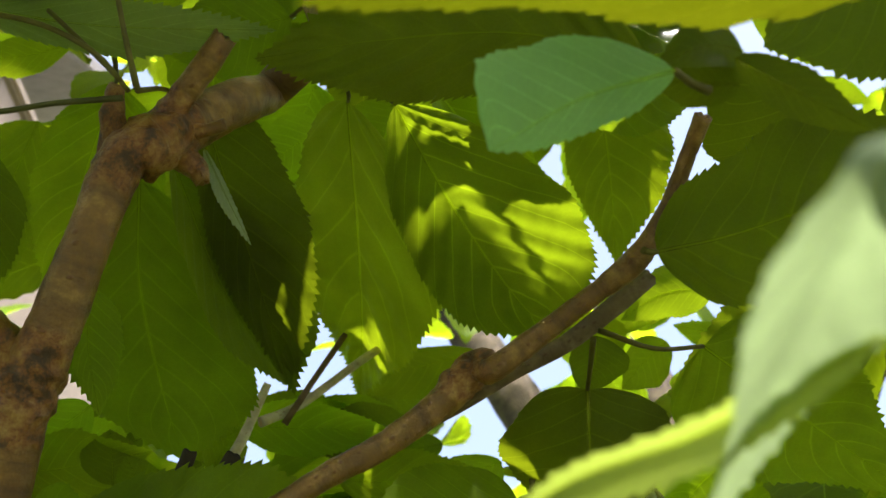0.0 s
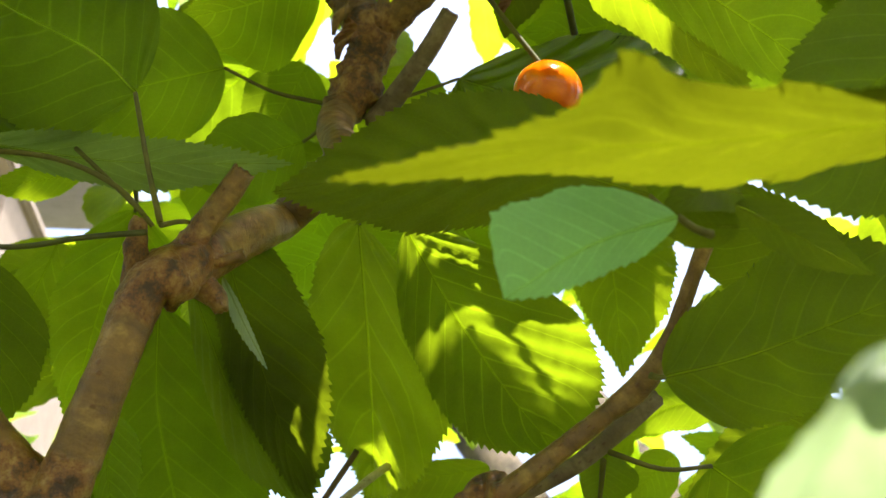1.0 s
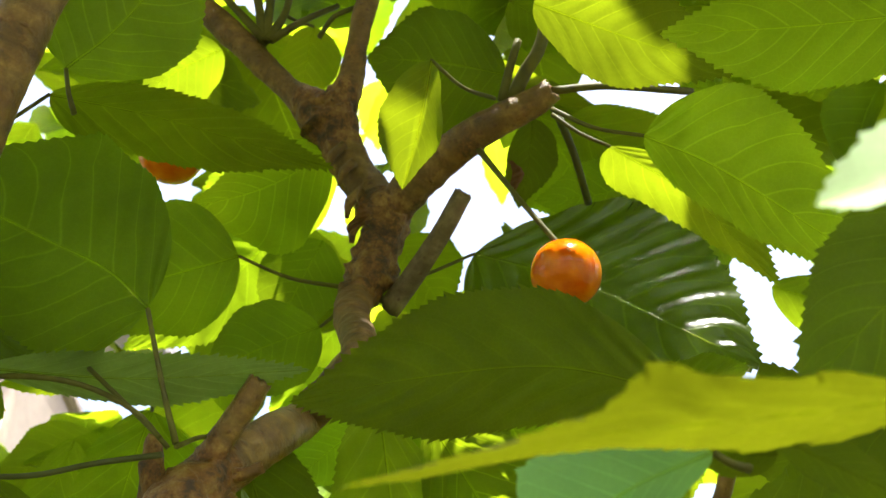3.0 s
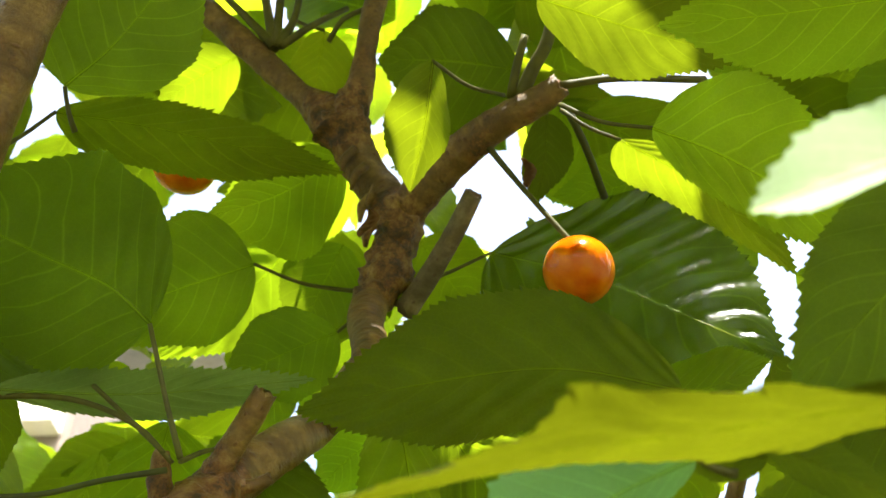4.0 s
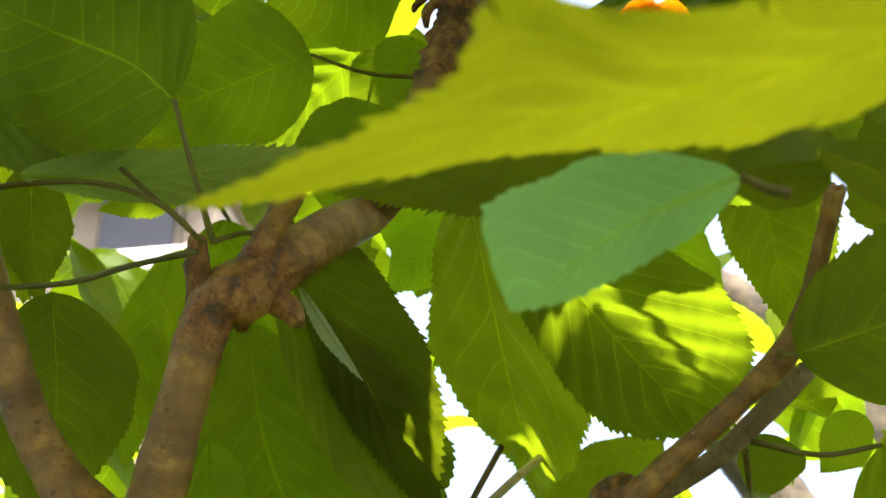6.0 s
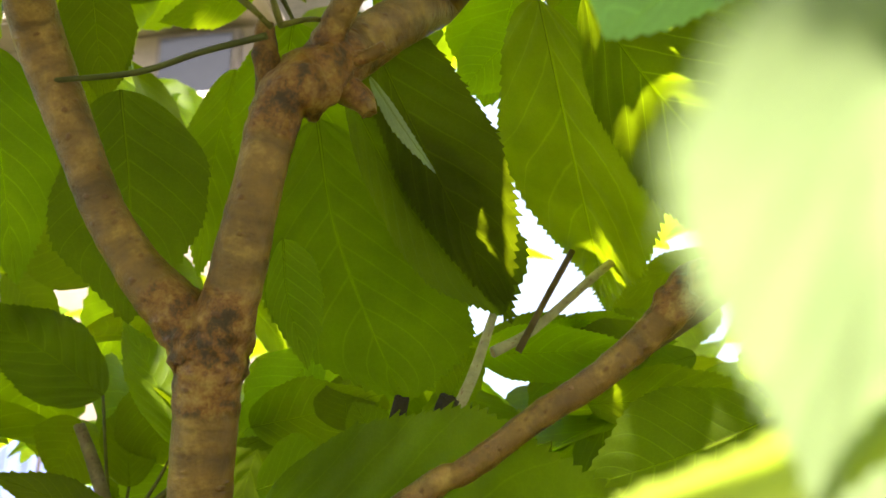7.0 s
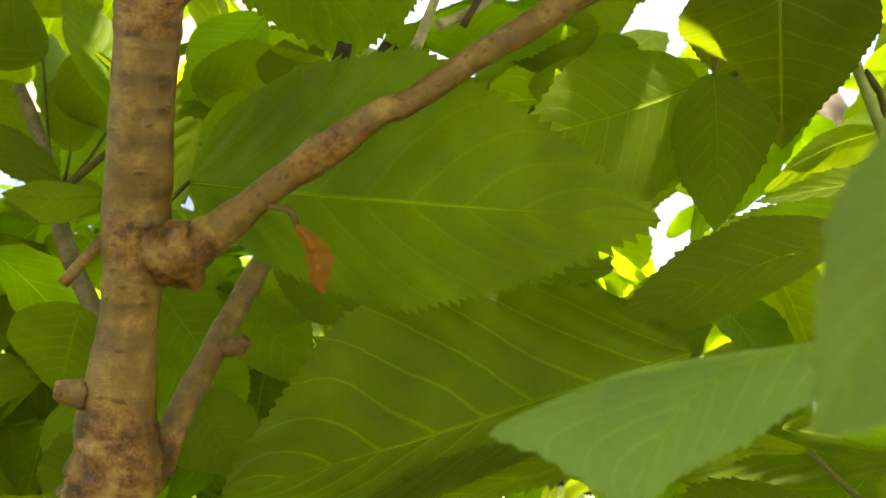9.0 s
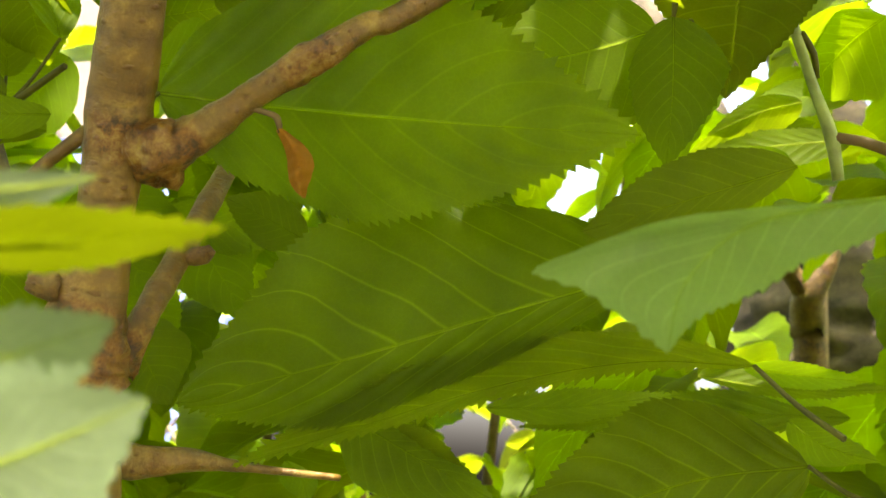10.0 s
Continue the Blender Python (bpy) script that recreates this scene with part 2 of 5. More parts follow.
# ---- builders ----


def part(name, bm, material, parent, label=""):
    me = bpy.data.meshes.new(name)
    bm.to_mesh(me)
    bm.free()
    me.materials.append(material)
    ob = new(name, me)
    ob.parent = parent
    return tagged(ob, label) if label else ob


def smooth_line(points, radii, step):
    """Points and radii along a Catmull-Rom line through the given ones."""
    P = [Vector(p) for p in points]
    P = [P[0] * 2 - P[1]] + P + [P[-1] * 2 - P[-2]]
    rad = [radii[0]] + list(radii) + [radii[-1]]
    out = []
    for i in range(1, len(P) - 2):
        n = max(2, int((P[i + 1] - P[i]).length / step))
        for k in range(n):
            t = k / n
            a, b, c, d = P[i - 1:i + 3]
            q = 0.5 * (2 * b + (c - a) * t + (2 * a - 5 * b + 4 * c - d) * t * t + (3 * b - a - 3 * c + d) * t ** 3)
            out.append((q, rad[i] * (1 - t) + rad[i + 1] * t))
    out.append((P[-2], rad[-2]))
    return out


GNARLS = [(Vector(p), r) for p, r in (
    ((-0.0508, 0.2434, 1.6419), 0.017),
    ((-0.0757, 0.2561, 1.5878), 0.016),
    ((-0.0700, 0.2786, 1.5332), 0.012),
    ((-0.0851, 0.2907, 1.4827), 0.02),
    ((-0.0250, 0.2960, 1.8086), 0.016),
    ((-0.0078, 0.3009, 1.7628), 0.012),
    ((-0.0150, 0.3012, 1.7454), 0.012),
    ((0.0258, 0.2727, 1.5991), 0.01),
    ((-0.0379, 0.2752, 1.5509), 0.007),
    ((-0.0334, 0.2737, 1.5507), 0.006),
    ((0.0587, 0.2325, 1.6116), 0.008))]   # knotty places of the wood


def tube(bm, line, sides, rough=0.0, seed=0.0, cap=True):
    """A round stem along a line of (place, radius), its rings turned with the line; UV: turns round, metres along."""
    uvl = bm.loops.layers.uv.verify()
    knots = bm.verts.layers.float.get("knot") or bm.verts.layers.float.new("knot")
    rings, along = [], [0.0]
    side = None
    for i, (p, r) in enumerate(line):
        d = (line[min(i + 1, len(line) - 1)][0] - line[max(i - 1, 0)][0]).normalized()
        if side is None:
            side = d.orthogonal().normalized()
        side = (side - d * side.dot(d)).normalized()
        up = d.cross(side)
        if i:
            along.append(along[-1] + (p - line[i - 1][0]).length)
        ring = []
        for k in range(sides):
            a = 2 * math.pi * k / sides
            w = side * math.cos(a) + up * math.sin(a)
            q = p + w * r
            if rough:
                f = noise.noise((p + w * r) * 90 + Vector((seed, 0, 0))) * 0.6 + noise.noise((p + w * r) * 260) * 0.4 + noise.noise((p + w * r) * 700) * 0.25
                ring_swell = noise.noise(Vector((seed, along[i] * 420, 0.3))) * 0.25 + noise.noise(Vector((seed + 9, along[i] * 90, 1.7))) * 0.3
                knot = max([0.0] + [1 - (p - g).length / gr for g, gr in GNARLS])
                ridge = 1 - 2 * abs(noise.noise(Vector((seed, along[i] * 300 + a * 0.6, 4.1 + a * 0.5)))) + noise.noise((p + w * r) * 330)
                q = p + w * r * (1 + rough * (f * (0.7 + 3.2 * knot) + ring_swell + 1.6 * knot * ridge))
            ring.append(bm.verts.new(q))
            if rough:
                ring[-1][knots] = 0.9 * min(1.0, 1.6 * knot)
        rings.append(ring)
    for i in range(len(rings) - 1):
        for k in range(sides):
            k2 = (k + 1) % sides
            f = bm.faces.new((rings[i][k], rings[i][k2], rings[i + 1][k2], rings[i + 1][k]))
            f.smooth = True
            for lp, (u, v) in zip(f.loops, ((k, i), (k + 1, i), (k + 1, i + 1), (k, i + 1))):
                lp[uvl].uv = (u / sides, along[v])
    if cap:
        for ring, flip, near in ((rings[0], True, line[0]), (rings[-1], False, line[-1])):
            other = line[1][0] if flip else line[-2][0]
            inward = (other - near[0]).normalized() * near[1]
            if not rough:
                bm.faces.new(ring[::-1] if flip else ring)
                continue
            # a snapped end: a torn rim round a hollow
            for k, v in enumerate(ring):
                v.co += inward * 0.35 * noise.noise(v.co * 900 + Vector((k * 0.9, 0, 0)))
            inner = [bm.verts.new(v.co.lerp(near[0], 0.35) + inward * (0.25 + 0.3 * noise.noise(v.co * 700))) for v in ring]
            core = bm.verts.new(near[0] + inward * 0.5)
            for v in inner + [core]:
                v[knots] = 0.9
            for k in range(sides):
                k2 = (k + 1) % sides
                for quad in ((ring[k], ring[k2], inner[k2], inner[k]), (inner[k], inner[k2], core)):
                    bm.faces.new(quad if not flip else quad[::-1]).smooth = True


def stem(name, material, points, radii, parent, label="", rough=0.10, sides=18, step=0.003):
    bm = bmesh.new()
    tube(bm, smooth_line(points, radii, step), sides, rough, len(name) * 3.7)
    return part(name, bm, material, parent, label)


LEAF_COUNT = [0]


def leaf_shape(s):
    """Half width of a small cherry leaf along its length: full in the outer half, drawn out at the tip."""
    h = math.sin(math.pi * min(1.0, max(0.0, s)) ** 0.95) ** 0.60
    k = max(0.0, (s - 0.74) / 0.26)
    return h * (1 - 0.62 * k * k * (3 - 2 * k))


def margin(s, peak, tip, taper=1.9):
    """Half width of a leaf along its midrib: round at the base, widest at peak, drawn out to a slender tip."""
    if s <= peak:
        return math.sin(math.pi / 2 * s / peak) ** 0.52
    u = (s - peak) / (1 - peak)
    return (1 - u ** taper) * (1 - tip * u ** 1.5)


def on_line(P, s):
    """The point at share s of a smooth line through the points P."""
    far = [0.0]
    for p, q in zip(P, P[1:]):
        far.append(far[-1] + (q - p).length)
    d = s * far[-1]
    i = max(k for k in range(len(P) - 1) if far[k] <= d or k == 0)
    t = (d - far[i]) / (far[i + 1] - far[i])
    b, c = P[i], P[i + 1]
    a = P[i - 1] if i else b * 2 - c
    e = P[i + 2] if i + 2 < len(P) else c * 2 - b
    return 0.5 * (2 * b + (c - a) * t + (2 * a - 5 * b + 4 * c - e) * t * t + (3 * b - a - 3 * c + e) * t ** 3)


def blade(rib, edge_a, edge_b, material, stalk=None, label="", tip=0.35, pleat=1.0, pairs=9, wave=0.06, veins=1.0, tooth=1.0,
          lobe_a=None, late=0.58, taper=1.9):
    """One leaf of the tree: a toothed, pleated blade along its midrib, as wide as its two widest places, with veins and stalk."""
    LEAF_COUNT[0] += 1
    rnd = random.Random(LEAF_COUNT[0] * 17 + 3)
    P = [Vector(p) for p in rib]
    stations = 60
    line = [on_line(P, k / stations) for k in range(stations + 1)]
    length = sum((q - p).length for p, q in zip(line, line[1:]))
    axis = (P[-1] - P[0]).normalized()
    halves = []
    for e in (edge_a, edge_b):
        e = Vector(e)
        k = min(range(int(stations * 0.25), int(stations * late)), key=lambda i: (line[i] - e).length)
        across = e - line[k]
        halves.append((across.normalized(), across.length, k / stations))
    size = halves[0][1] + halves[1][1]
    nrm = axis.cross(halves[0][0] - halves[1][0]).normalized()
    teeth = max(16, min(46, int(length / 0.0021)))
    rows, cols = 3 * teeth, 8 if length > 0.05 else 6
    ph = [rnd.uniform(0, 6.28) for _ in range(6)]
    deep = pleat * 0.0007 * min(1.0, length / 0.09) ** 2
    slant = 0.23

    def place(s, v):
        across, wide, peak = halves[0 if v > 0 else 1]
        h = wide * margin(s, peak, tip, taper)
        # no margin is quite even
        h *= 1 + 0.035 * math.sin(11 * s + ph[2 if v > 0 else 3]) + 0.02 * math.sin(23 * s + ph[4 if v > 0 else 5])
        if lobe_a and v > 0:
            h *= 1 + lobe_a[1] * math.exp(-((s - lobe_a[0]) / lobe_a[2]) ** 2)
        a = abs(v)
        z = deep * math.cos(2 * math.pi * ((s - slant * a + 0.04) * pairs)) * (1 - a ** 3 * 0.5) * min(1, a * 4) * min(1, h / 0.012)
        z += wave * h * math.sin(9 * s + ph[0] + (1.5 if v > 0 else 0)) * v * v + 0.06 * h * math.sin(5 * s + ph[1]) * a
        z -= 0.10 * h * a * (1 - a)
        return on_line(P, s) + across * (a * h) + nrm * z

    bm = bmesh.new()
    uvl = bm.loops.layers.uv.verify()
    shown = bm.verts.layers.float.new("vein")
    grid = []
    size_now = {1: 1.0, -1: 1.0}
    for i in range(rows + 1):
        s = i / rows
        row = []
        for j in range(-cols, cols + 1):
            q = place(s, j / cols)
            if abs(j) == cols and 2 < i < rows - 1:
                sign = 1 if j > 0 else -1
                if i % 3 == 0:
                    size_now[sign] = rnd.uniform(0.45, 1.3) * (1.25 if i % 6 else 0.8)
                out = (-0.0012, 0.0042, 0.0098)[i % 3] * size_now[sign]
                q += (halves[0 if j > 0 else 1][0] + axis * 0.9) * out * length * tooth * min(1.0, 5 * s)
            row.append(bm.verts.new(q))
            row[-1][shown] = 0.36 * veins
        grid.append(row)
    for i in range(rows):
        for j in range(2 * cols):
            f = bm.faces.new((grid[i][j], grid[i][j + 1], grid[i + 1][j + 1], grid[i + 1][j]))
            f.smooth = True
            for lp, (a, c) in zip(f.loops, ((i, j), (i, j + 1), (i + 1, j + 1), (i + 1, j))):
                lp[uvl].uv = (c / (2 * cols), a / rows)
    made = part("leaf", bm, material, TREE, label)
    # the midrib stands out from the blade
    if veins:
        bm = bmesh.new()
        tube(bm, [(place(k / 32, 0), 0.00050 * (1 - 0.82 * k / 32) * (0.6 + size * 9)) for k in range(33)], 6)
        part("midrib", bm, VEIN, made)
    if stalk:
        p0, b = Vector(stalk), P[0]
        mid = (p0 + b) / 2 + Vector((0, 0, -0.06)) * (b - p0).length + nrm * 0.05 * (b - p0).length
        bm = bmesh.new()
        tube(bm, smooth_line([p0, mid, b], [0.00078, 0.00062, 0.00055], 0.003), 8, 0.05)
        part("leaf_stalk", bm, STALK, made)
    return made


def leaf(base, tip, width, across, bend, fold, material, stalk=None, sides=(1.0, 1.0), lean=0.0, **more):
    """A leaf told by its two ends, its width and the way across it."""
    b, t = Vector(base), Vector(tip)
    axis = (t - b).normalized()
    w = Vector(across)
    w = (w - axis * w.dot(axis)).normalized()
    nrm = axis.cross(w)
    mid = b.lerp(t, 0.5) + nrm * bend * (t - b).length + w * lean * (t - b).length
    wide = b.lerp(t, 0.45) + nrm * bend * (t - b).length
    side = [wide + (w * sign + nrm * fold) * width / 2 * k for sign, k in zip((1, -1), sides)]
    return blade([b, mid, t], *side, material, stalk, **more)


# ---- ground ----
bm = bmesh.new()
bmesh.ops.create_grid(bm, x_segments=60, y_segments=60, size=60)
for v in bm.verts:
    v.co.z = 0.03 * noise.noise(v.co * 0.7)
ground = part("ground", bm, GROUND, None)
tagged(ground, "bare garden soil with patches of grass", "ground", kind="structure")

# ---- the cherry tree ----
TREE = new("cherry_tree")
TREE.location = (0, 0, 0)
tagged(TREE, "cherry tree with toothed green leaves on ringed brown branches", "tree")
# stems
stem("trunk", BARK, [(-0.1157, 0.3229, -0.0500), (-0.1057, 0.3229, 0.5000), (-0.0957, 0.3079, 1.0000), (-0.0857, 0.3029, 1.4059), (-0.0874, 0.2942, 1.4680), (-0.0842, 0.2867, 1.4995), (-0.0816, 0.2824, 1.5187), (-0.0793, 0.2767, 1.5398), (-0.0755, 0.2660, 1.5610), (-0.0718, 0.2585, 1.5835), (-0.0668, 0.2537, 1.5967), (-0.0602, 0.2467, 1.6164), (-0.0548, 0.2430, 1.6353), (-0.0497, 0.2442, 1.6408), (-0.0425, 0.2530, 1.6525), (-0.0328, 0.2616, 1.6654), (-0.0257, 0.2734, 1.6780), (-0.0123, 0.2615, 1.6875)],
     [0.03000, 0.02000, 0.01400, 0.00929, 0.01007, 0.00829, 0.00631, 0.00747, 0.00667, 0.00690, 0.00617, 0.00520, 0.00548, 0.00670, 0.00638, 0.00587, 0.00506, 0.00488], TREE, sides=40, step=0.0011, rough=0.10)
stem("branch", BARK_ROUGH, [(-0.0257, 0.2734, 1.6780), (-0.0123, 0.2615, 1.6875), (-0.0160, 0.2962, 1.7270), (-0.0115, 0.3014, 1.7453), (-0.0067, 0.2988, 1.7657), (-0.0172, 0.2992, 1.7888), (-0.0261, 0.2965, 1.8078), (-0.0415, 0.2953, 1.8244), (-0.0604, 0.2909, 1.8448), (-0.0801, 0.2860, 1.8657), (-0.1136, 0.2793, 1.9042)],
     [0.00506, 0.00488, 0.00567, 0.00657, 0.00708, 0.00701, 0.00754, 0.00442, 0.00489, 0.00463, 0.00403], TREE, sides=30, step=0.0014, rough=0.22)
stem("branch", BARK, [(-0.0729, 0.2575, 1.5857), (-0.0791, 0.2550, 1.5952), (-0.0862, 0.2516, 1.6033), (-0.0938, 0.2465, 1.6160), (-0.1000, 0.2400, 1.6334), (-0.1052, 0.2331, 1.6492), (-0.1054, 0.2251, 1.6575), (-0.1018, 0.2114, 1.6683), (-0.0991, 0.1972, 1.6920), (-0.0907, 0.1845, 1.7174), (-0.0802, 0.1730, 1.7416), (-0.0647, 0.1576, 1.7795)],
     [0.00619, 0.00600, 0.00530, 0.00460, 0.00486, 0.00534, 0.00536, 0.00649, 0.00694, 0.00720, 0.00681, 0.00651], TREE, sides=40, step=0.0011, rough=0.10)
stem("branch", BARK_ROUGH, [(-0.0067, 0.2988, 1.7657), (0.0081, 0.2861, 1.7753), (0.0215, 0.2763, 1.7811), (0.0324, 0.2692, 1.7831), (0.0414, 0.2652, 1.7858), (0.0477, 0.2614, 1.7880)],
     [0.00550, 0.00651, 0.00607, 0.00529, 0.00456, 0.00383], TREE, sides=30, step=0.0014, rough=0.22)
stem("branch", BARK_ROUGH, [(-0.0249, 0.2948, 1.8102), (-0.0186, 0.2902, 1.8200), (-0.0158, 0.2841, 1.8331), (-0.0128, 0.2793, 1.8479), (-0.0053, 0.2741, 1.8717)],
     [0.00625, 0.00471, 0.00375, 0.00400, 0.00328], TREE, sides=30, step=0.0014, rough=0.22)
stem("branch", BARK, [(-0.0487, 0.2483, 1.6464), (-0.0443, 0.2438, 1.6519), (-0.0387, 0.2390, 1.6584), (-0.0335, 0.2342, 1.6648)],
     [0.00424, 0.00322, 0.00307, 0.00293], TREE, sides=30, step=0.0012, rough=0.2)
stem("branch", BARK, [(-0.0461, 0.2479, 1.6480), (-0.0382, 0.2473, 1.6474), (-0.0331, 0.2463, 1.6488)],
     [0.00250, 0.00161, 0.00148], TREE, sides=30, step=0.0012, rough=0.2)
stem("branch", BARK, [(-0.0442, 0.2509, 1.6430), (-0.0391, 0.2516, 1.6392), (-0.0377, 0.2523, 1.6362)],
     [0.00324, 0.00248, 0.00173], TREE, sides=30, step=0.0012, rough=0.2)
stem("twig", BARK_GREY, [(-0.0048, 0.3060, 1.7350), (0.0031, 0.2969, 1.7410), (0.0120, 0.2843, 1.7484), (0.0188, 0.2739, 1.7560)],
     [0.00390, 0.00350, 0.00310, 0.00290], TREE)
stem("branch", BARK, [(-0.0758, 0.2813, 1.5323), (-0.0662, 0.2777, 1.5338), (-0.0575, 0.2754, 1.5390), (-0.0469, 0.2737, 1.5469), (-0.0351, 0.2722, 1.5543), (-0.0260, 0.2717, 1.5611), (-0.0211, 0.2740, 1.5635), (-0.0068, 0.2743, 1.5735), (0.0075, 0.2741, 1.5821), (0.0196, 0.2739, 1.5922), (0.0282, 0.2723, 1.6014), (0.0307, 0.2660, 1.5978), (0.0423, 0.2623, 1.6059), (0.0549, 0.2570, 1.6148), (0.0635, 0.2519, 1.6214), (0.0689, 0.2439, 1.6299), (0.0724, 0.2343, 1.6394), (0.0745, 0.2279, 1.6451)],
     [0.00673, 0.00463, 0.00373, 0.00317, 0.00347, 0.00293, 0.00265, 0.00285, 0.00304, 0.00362, 0.00343, 0.00292, 0.00272, 0.00230, 0.00313, 0.00206, 0.00183, 0.00201], TREE, sides=30, step=0.0012, rough=0.2)
stem("twig", BARK_GREY, [(0.0095, 0.2859, 1.5880), (0.0229, 0.2828, 1.5946), (0.0363, 0.2791, 1.6024), (0.0500, 0.2769, 1.6094), (0.0624, 0.2735, 1.6189), (0.0710, 0.2715, 1.6261)],
     [0.00245, 0.00246, 0.00247, 0.00221, 0.00250, 0.00224], TREE)
stem("branch", BARK, [(-0.0800, 0.2987, 1.4856), (-0.0753, 0.3015, 1.4999), (-0.0725, 0.3141, 1.5160), (-0.0702, 0.3269, 1.5308), (-0.0686, 0.3443, 1.5479), (-0.0650, 0.3561, 1.5687), (-0.0625, 0.3672, 1.5926)],
     [0.00379, 0.00309, 0.00326, 0.00314, 0.00274, 0.00223, 0.00167], TREE, sides=30, step=0.0012, rough=0.2)
stem("branch", BARK_ROUGH, [(-0.0712, 0.3124, 1.5145), (-0.0685, 0.3125, 1.5152), (-0.0661, 0.3125, 1.5159), (-0.0642, 0.3124, 1.5175)],
     [0.00148, 0.00229, 0.00229, 0.00121], TREE, sides=30, step=0.0014, rough=0.22)
stem("branch", BARK_ROUGH, [(-0.0891, 0.2826, 1.5016), (-0.0939, 0.2818, 1.5021), (-0.0964, 0.2814, 1.5026)],
     [0.00366, 0.00268, 0.00195], TREE, sides=30, step=0.0014, rough=0.22)
stem("twig", BARK_PALE, [(-0.0424, 0.3766, 1.6029), (-0.0369, 0.3742, 1.6127), (-0.0300, 0.3739, 1.6322)],
     [0.00180, 0.00180, 0.00130], TREE)
stem("twig", BARK_PALE, [(-0.0321, 0.3825, 1.6222), (-0.0194, 0.3874, 1.6307), (0.0019, 0.3950, 1.6516), (0.0205, 0.4083, 1.6699)],
     [0.00173, 0.00150, 0.00141, 0.00120], TREE)
stem("twig", STALK_BROWN, [(-0.0244, 0.3840, 1.6224), (-0.0152, 0.3823, 1.6382), (-0.0061, 0.3817, 1.6537)],
     [0.00123, 0.00106, 0.00107], TREE, rough=0.04, sides=8)
stem("dead_stub", BARK_BLACK, [(-0.0373, 0.3162, 1.5767), (-0.0328, 0.3053, 1.5818), (-0.0301, 0.3023, 1.5867)],
     [0.0024, 0.0027, 0.0025], TREE)
stem("dead_stub", BARK_BLACK, [(-0.0469, 0.3141, 1.5764), (-0.0432, 0.3032, 1.5808), (-0.0410, 0.2999, 1.5866)],
     [0.0020, 0.0021, 0.0018], TREE)
stem("twig", BARK_GREY, [(-0.1287, 0.3898, 1.5188), (-0.1505, 0.4036, 1.5430), (-0.1628, 0.4098, 1.5638), (-0.1641, 0.4050, 1.5763), (-0.1711, 0.4015, 1.5969), (-0.1777, 0.4005, 1.6107)],
     [0.00309, 0.00312, 0.00305, 0.00267, 0.00231, 0.00195], TREE)
stem("leaf_stalk", STALK, [(-0.1338, 0.3858, 1.5864), (-0.1604, 0.4057, 1.5763)],
     [0.00109, 0.00133], TREE, rough=0.04, sides=8)
stem("branch", BARK, [(-0.1317, 0.3520, 1.5360), (-0.1226, 0.3509, 1.5458), (-0.1113, 0.3499, 1.5557)],
     [0.00173, 0.00189, 0.00220], TREE)
stem("leaf_stalk", STALK_PALE, [(0.0824, 0.3396, 1.5951), (0.0847, 0.3411, 1.5901), (0.0899, 0.3442, 1.5776), (0.0955, 0.3468, 1.5647), (0.0983, 0.3494, 1.5530)],
     [0.0017, 0.0015, 0.0015, 0.0020, 0.0017], TREE, rough=0.04, sides=8)
stem("twig", STALK_BROWN, [(0.0960, 0.3468, 1.5644), (0.1032, 0.3449, 1.5631), (0.1152, 0.3422, 1.5584)],
     [0.0015, 0.0016, 0.0018], TREE, rough=0.04, sides=8)
stem("leaf_stalk", STALK, [(0.0853, 0.3402, 1.5918), (0.0896, 0.3431, 1.5870), (0.0918, 0.3477, 1.5817)],
     [0.0010, 0.0010, 0.0009], TREE, rough=0.04, sides=8)
stem("leaf_stalk", STALK, [(-0.0513, 0.2266, 1.6434), (-0.0600, 0.2244, 1.6520), (-0.0751, 0.2242, 1.6591), (-0.0961, 0.2266, 1.6622), (-0.1205, 0.2349, 1.6656)],
     [0.00057, 0.00064, 0.00066, 0.00075, 0.00069], TREE, rough=0.04, sides=8)
stem("leaf_stalk", STALK_DARK, [(-0.0526, 0.2274, 1.6422), (-0.0674, 0.2295, 1.6414), (-0.0819, 0.2321, 1.6400), (-0.1014, 0.2328, 1.6406)],
     [0.00073, 0.00066, 0.00067, 0.00060], TREE, rough=0.04, sides=8)
stem("leaf_stalk", STALK, [(-0.0530, 0.2251, 1.6451), (-0.0618, 0.2253, 1.6540), (-0.0716, 0.2269, 1.6641)],
     [0.00055, 0.00056, 0.00058], TREE, rough=0.04, sides=8)
stem("leaf_stalk", STALK, [(-0.0495, 0.2265, 1.6436), (-0.0468, 0.2379, 1.6521), (-0.0450, 0.2559, 1.6617)],
     [0.00063, 0.00058, 0.00052], TREE, rough=0.04, sides=8)
stem("leaf_stalk", STALK, [(-0.0494, 0.2890, 1.8401), (-0.0516, 0.2854, 1.8528), (-0.0555, 0.2816, 1.8738)],
     [0.00243, 0.00164, 0.00147], TREE, rough=0.04, sides=8)
stem("leaf_stalk", STALK, [(-0.0483, 0.2884, 1.8409), (-0.0424, 0.2861, 1.8527), (-0.0399, 0.2842, 1.8719)],
     [0.00202, 0.00143, 0.00126], TREE, rough=0.04, sides=8)
stem("leaf_stalk", STALK, [(-0.0493, 0.2884, 1.8409), (-0.0598, 0.2847, 1.8529), (-0.0715, 0.2842, 1.8690)],
     [0.00202, 0.00143, 0.00126], TREE, rough=0.04, sides=8)
stem("leaf_stalk", STALK, [(-0.0473, 0.2885, 1.8409), (-0.0354, 0.2880, 1.8510), (-0.0238, 0.2919, 1.8634)],
     [0.00162, 0.00123, 0.00105], TREE, rough=0.04, sides=8)
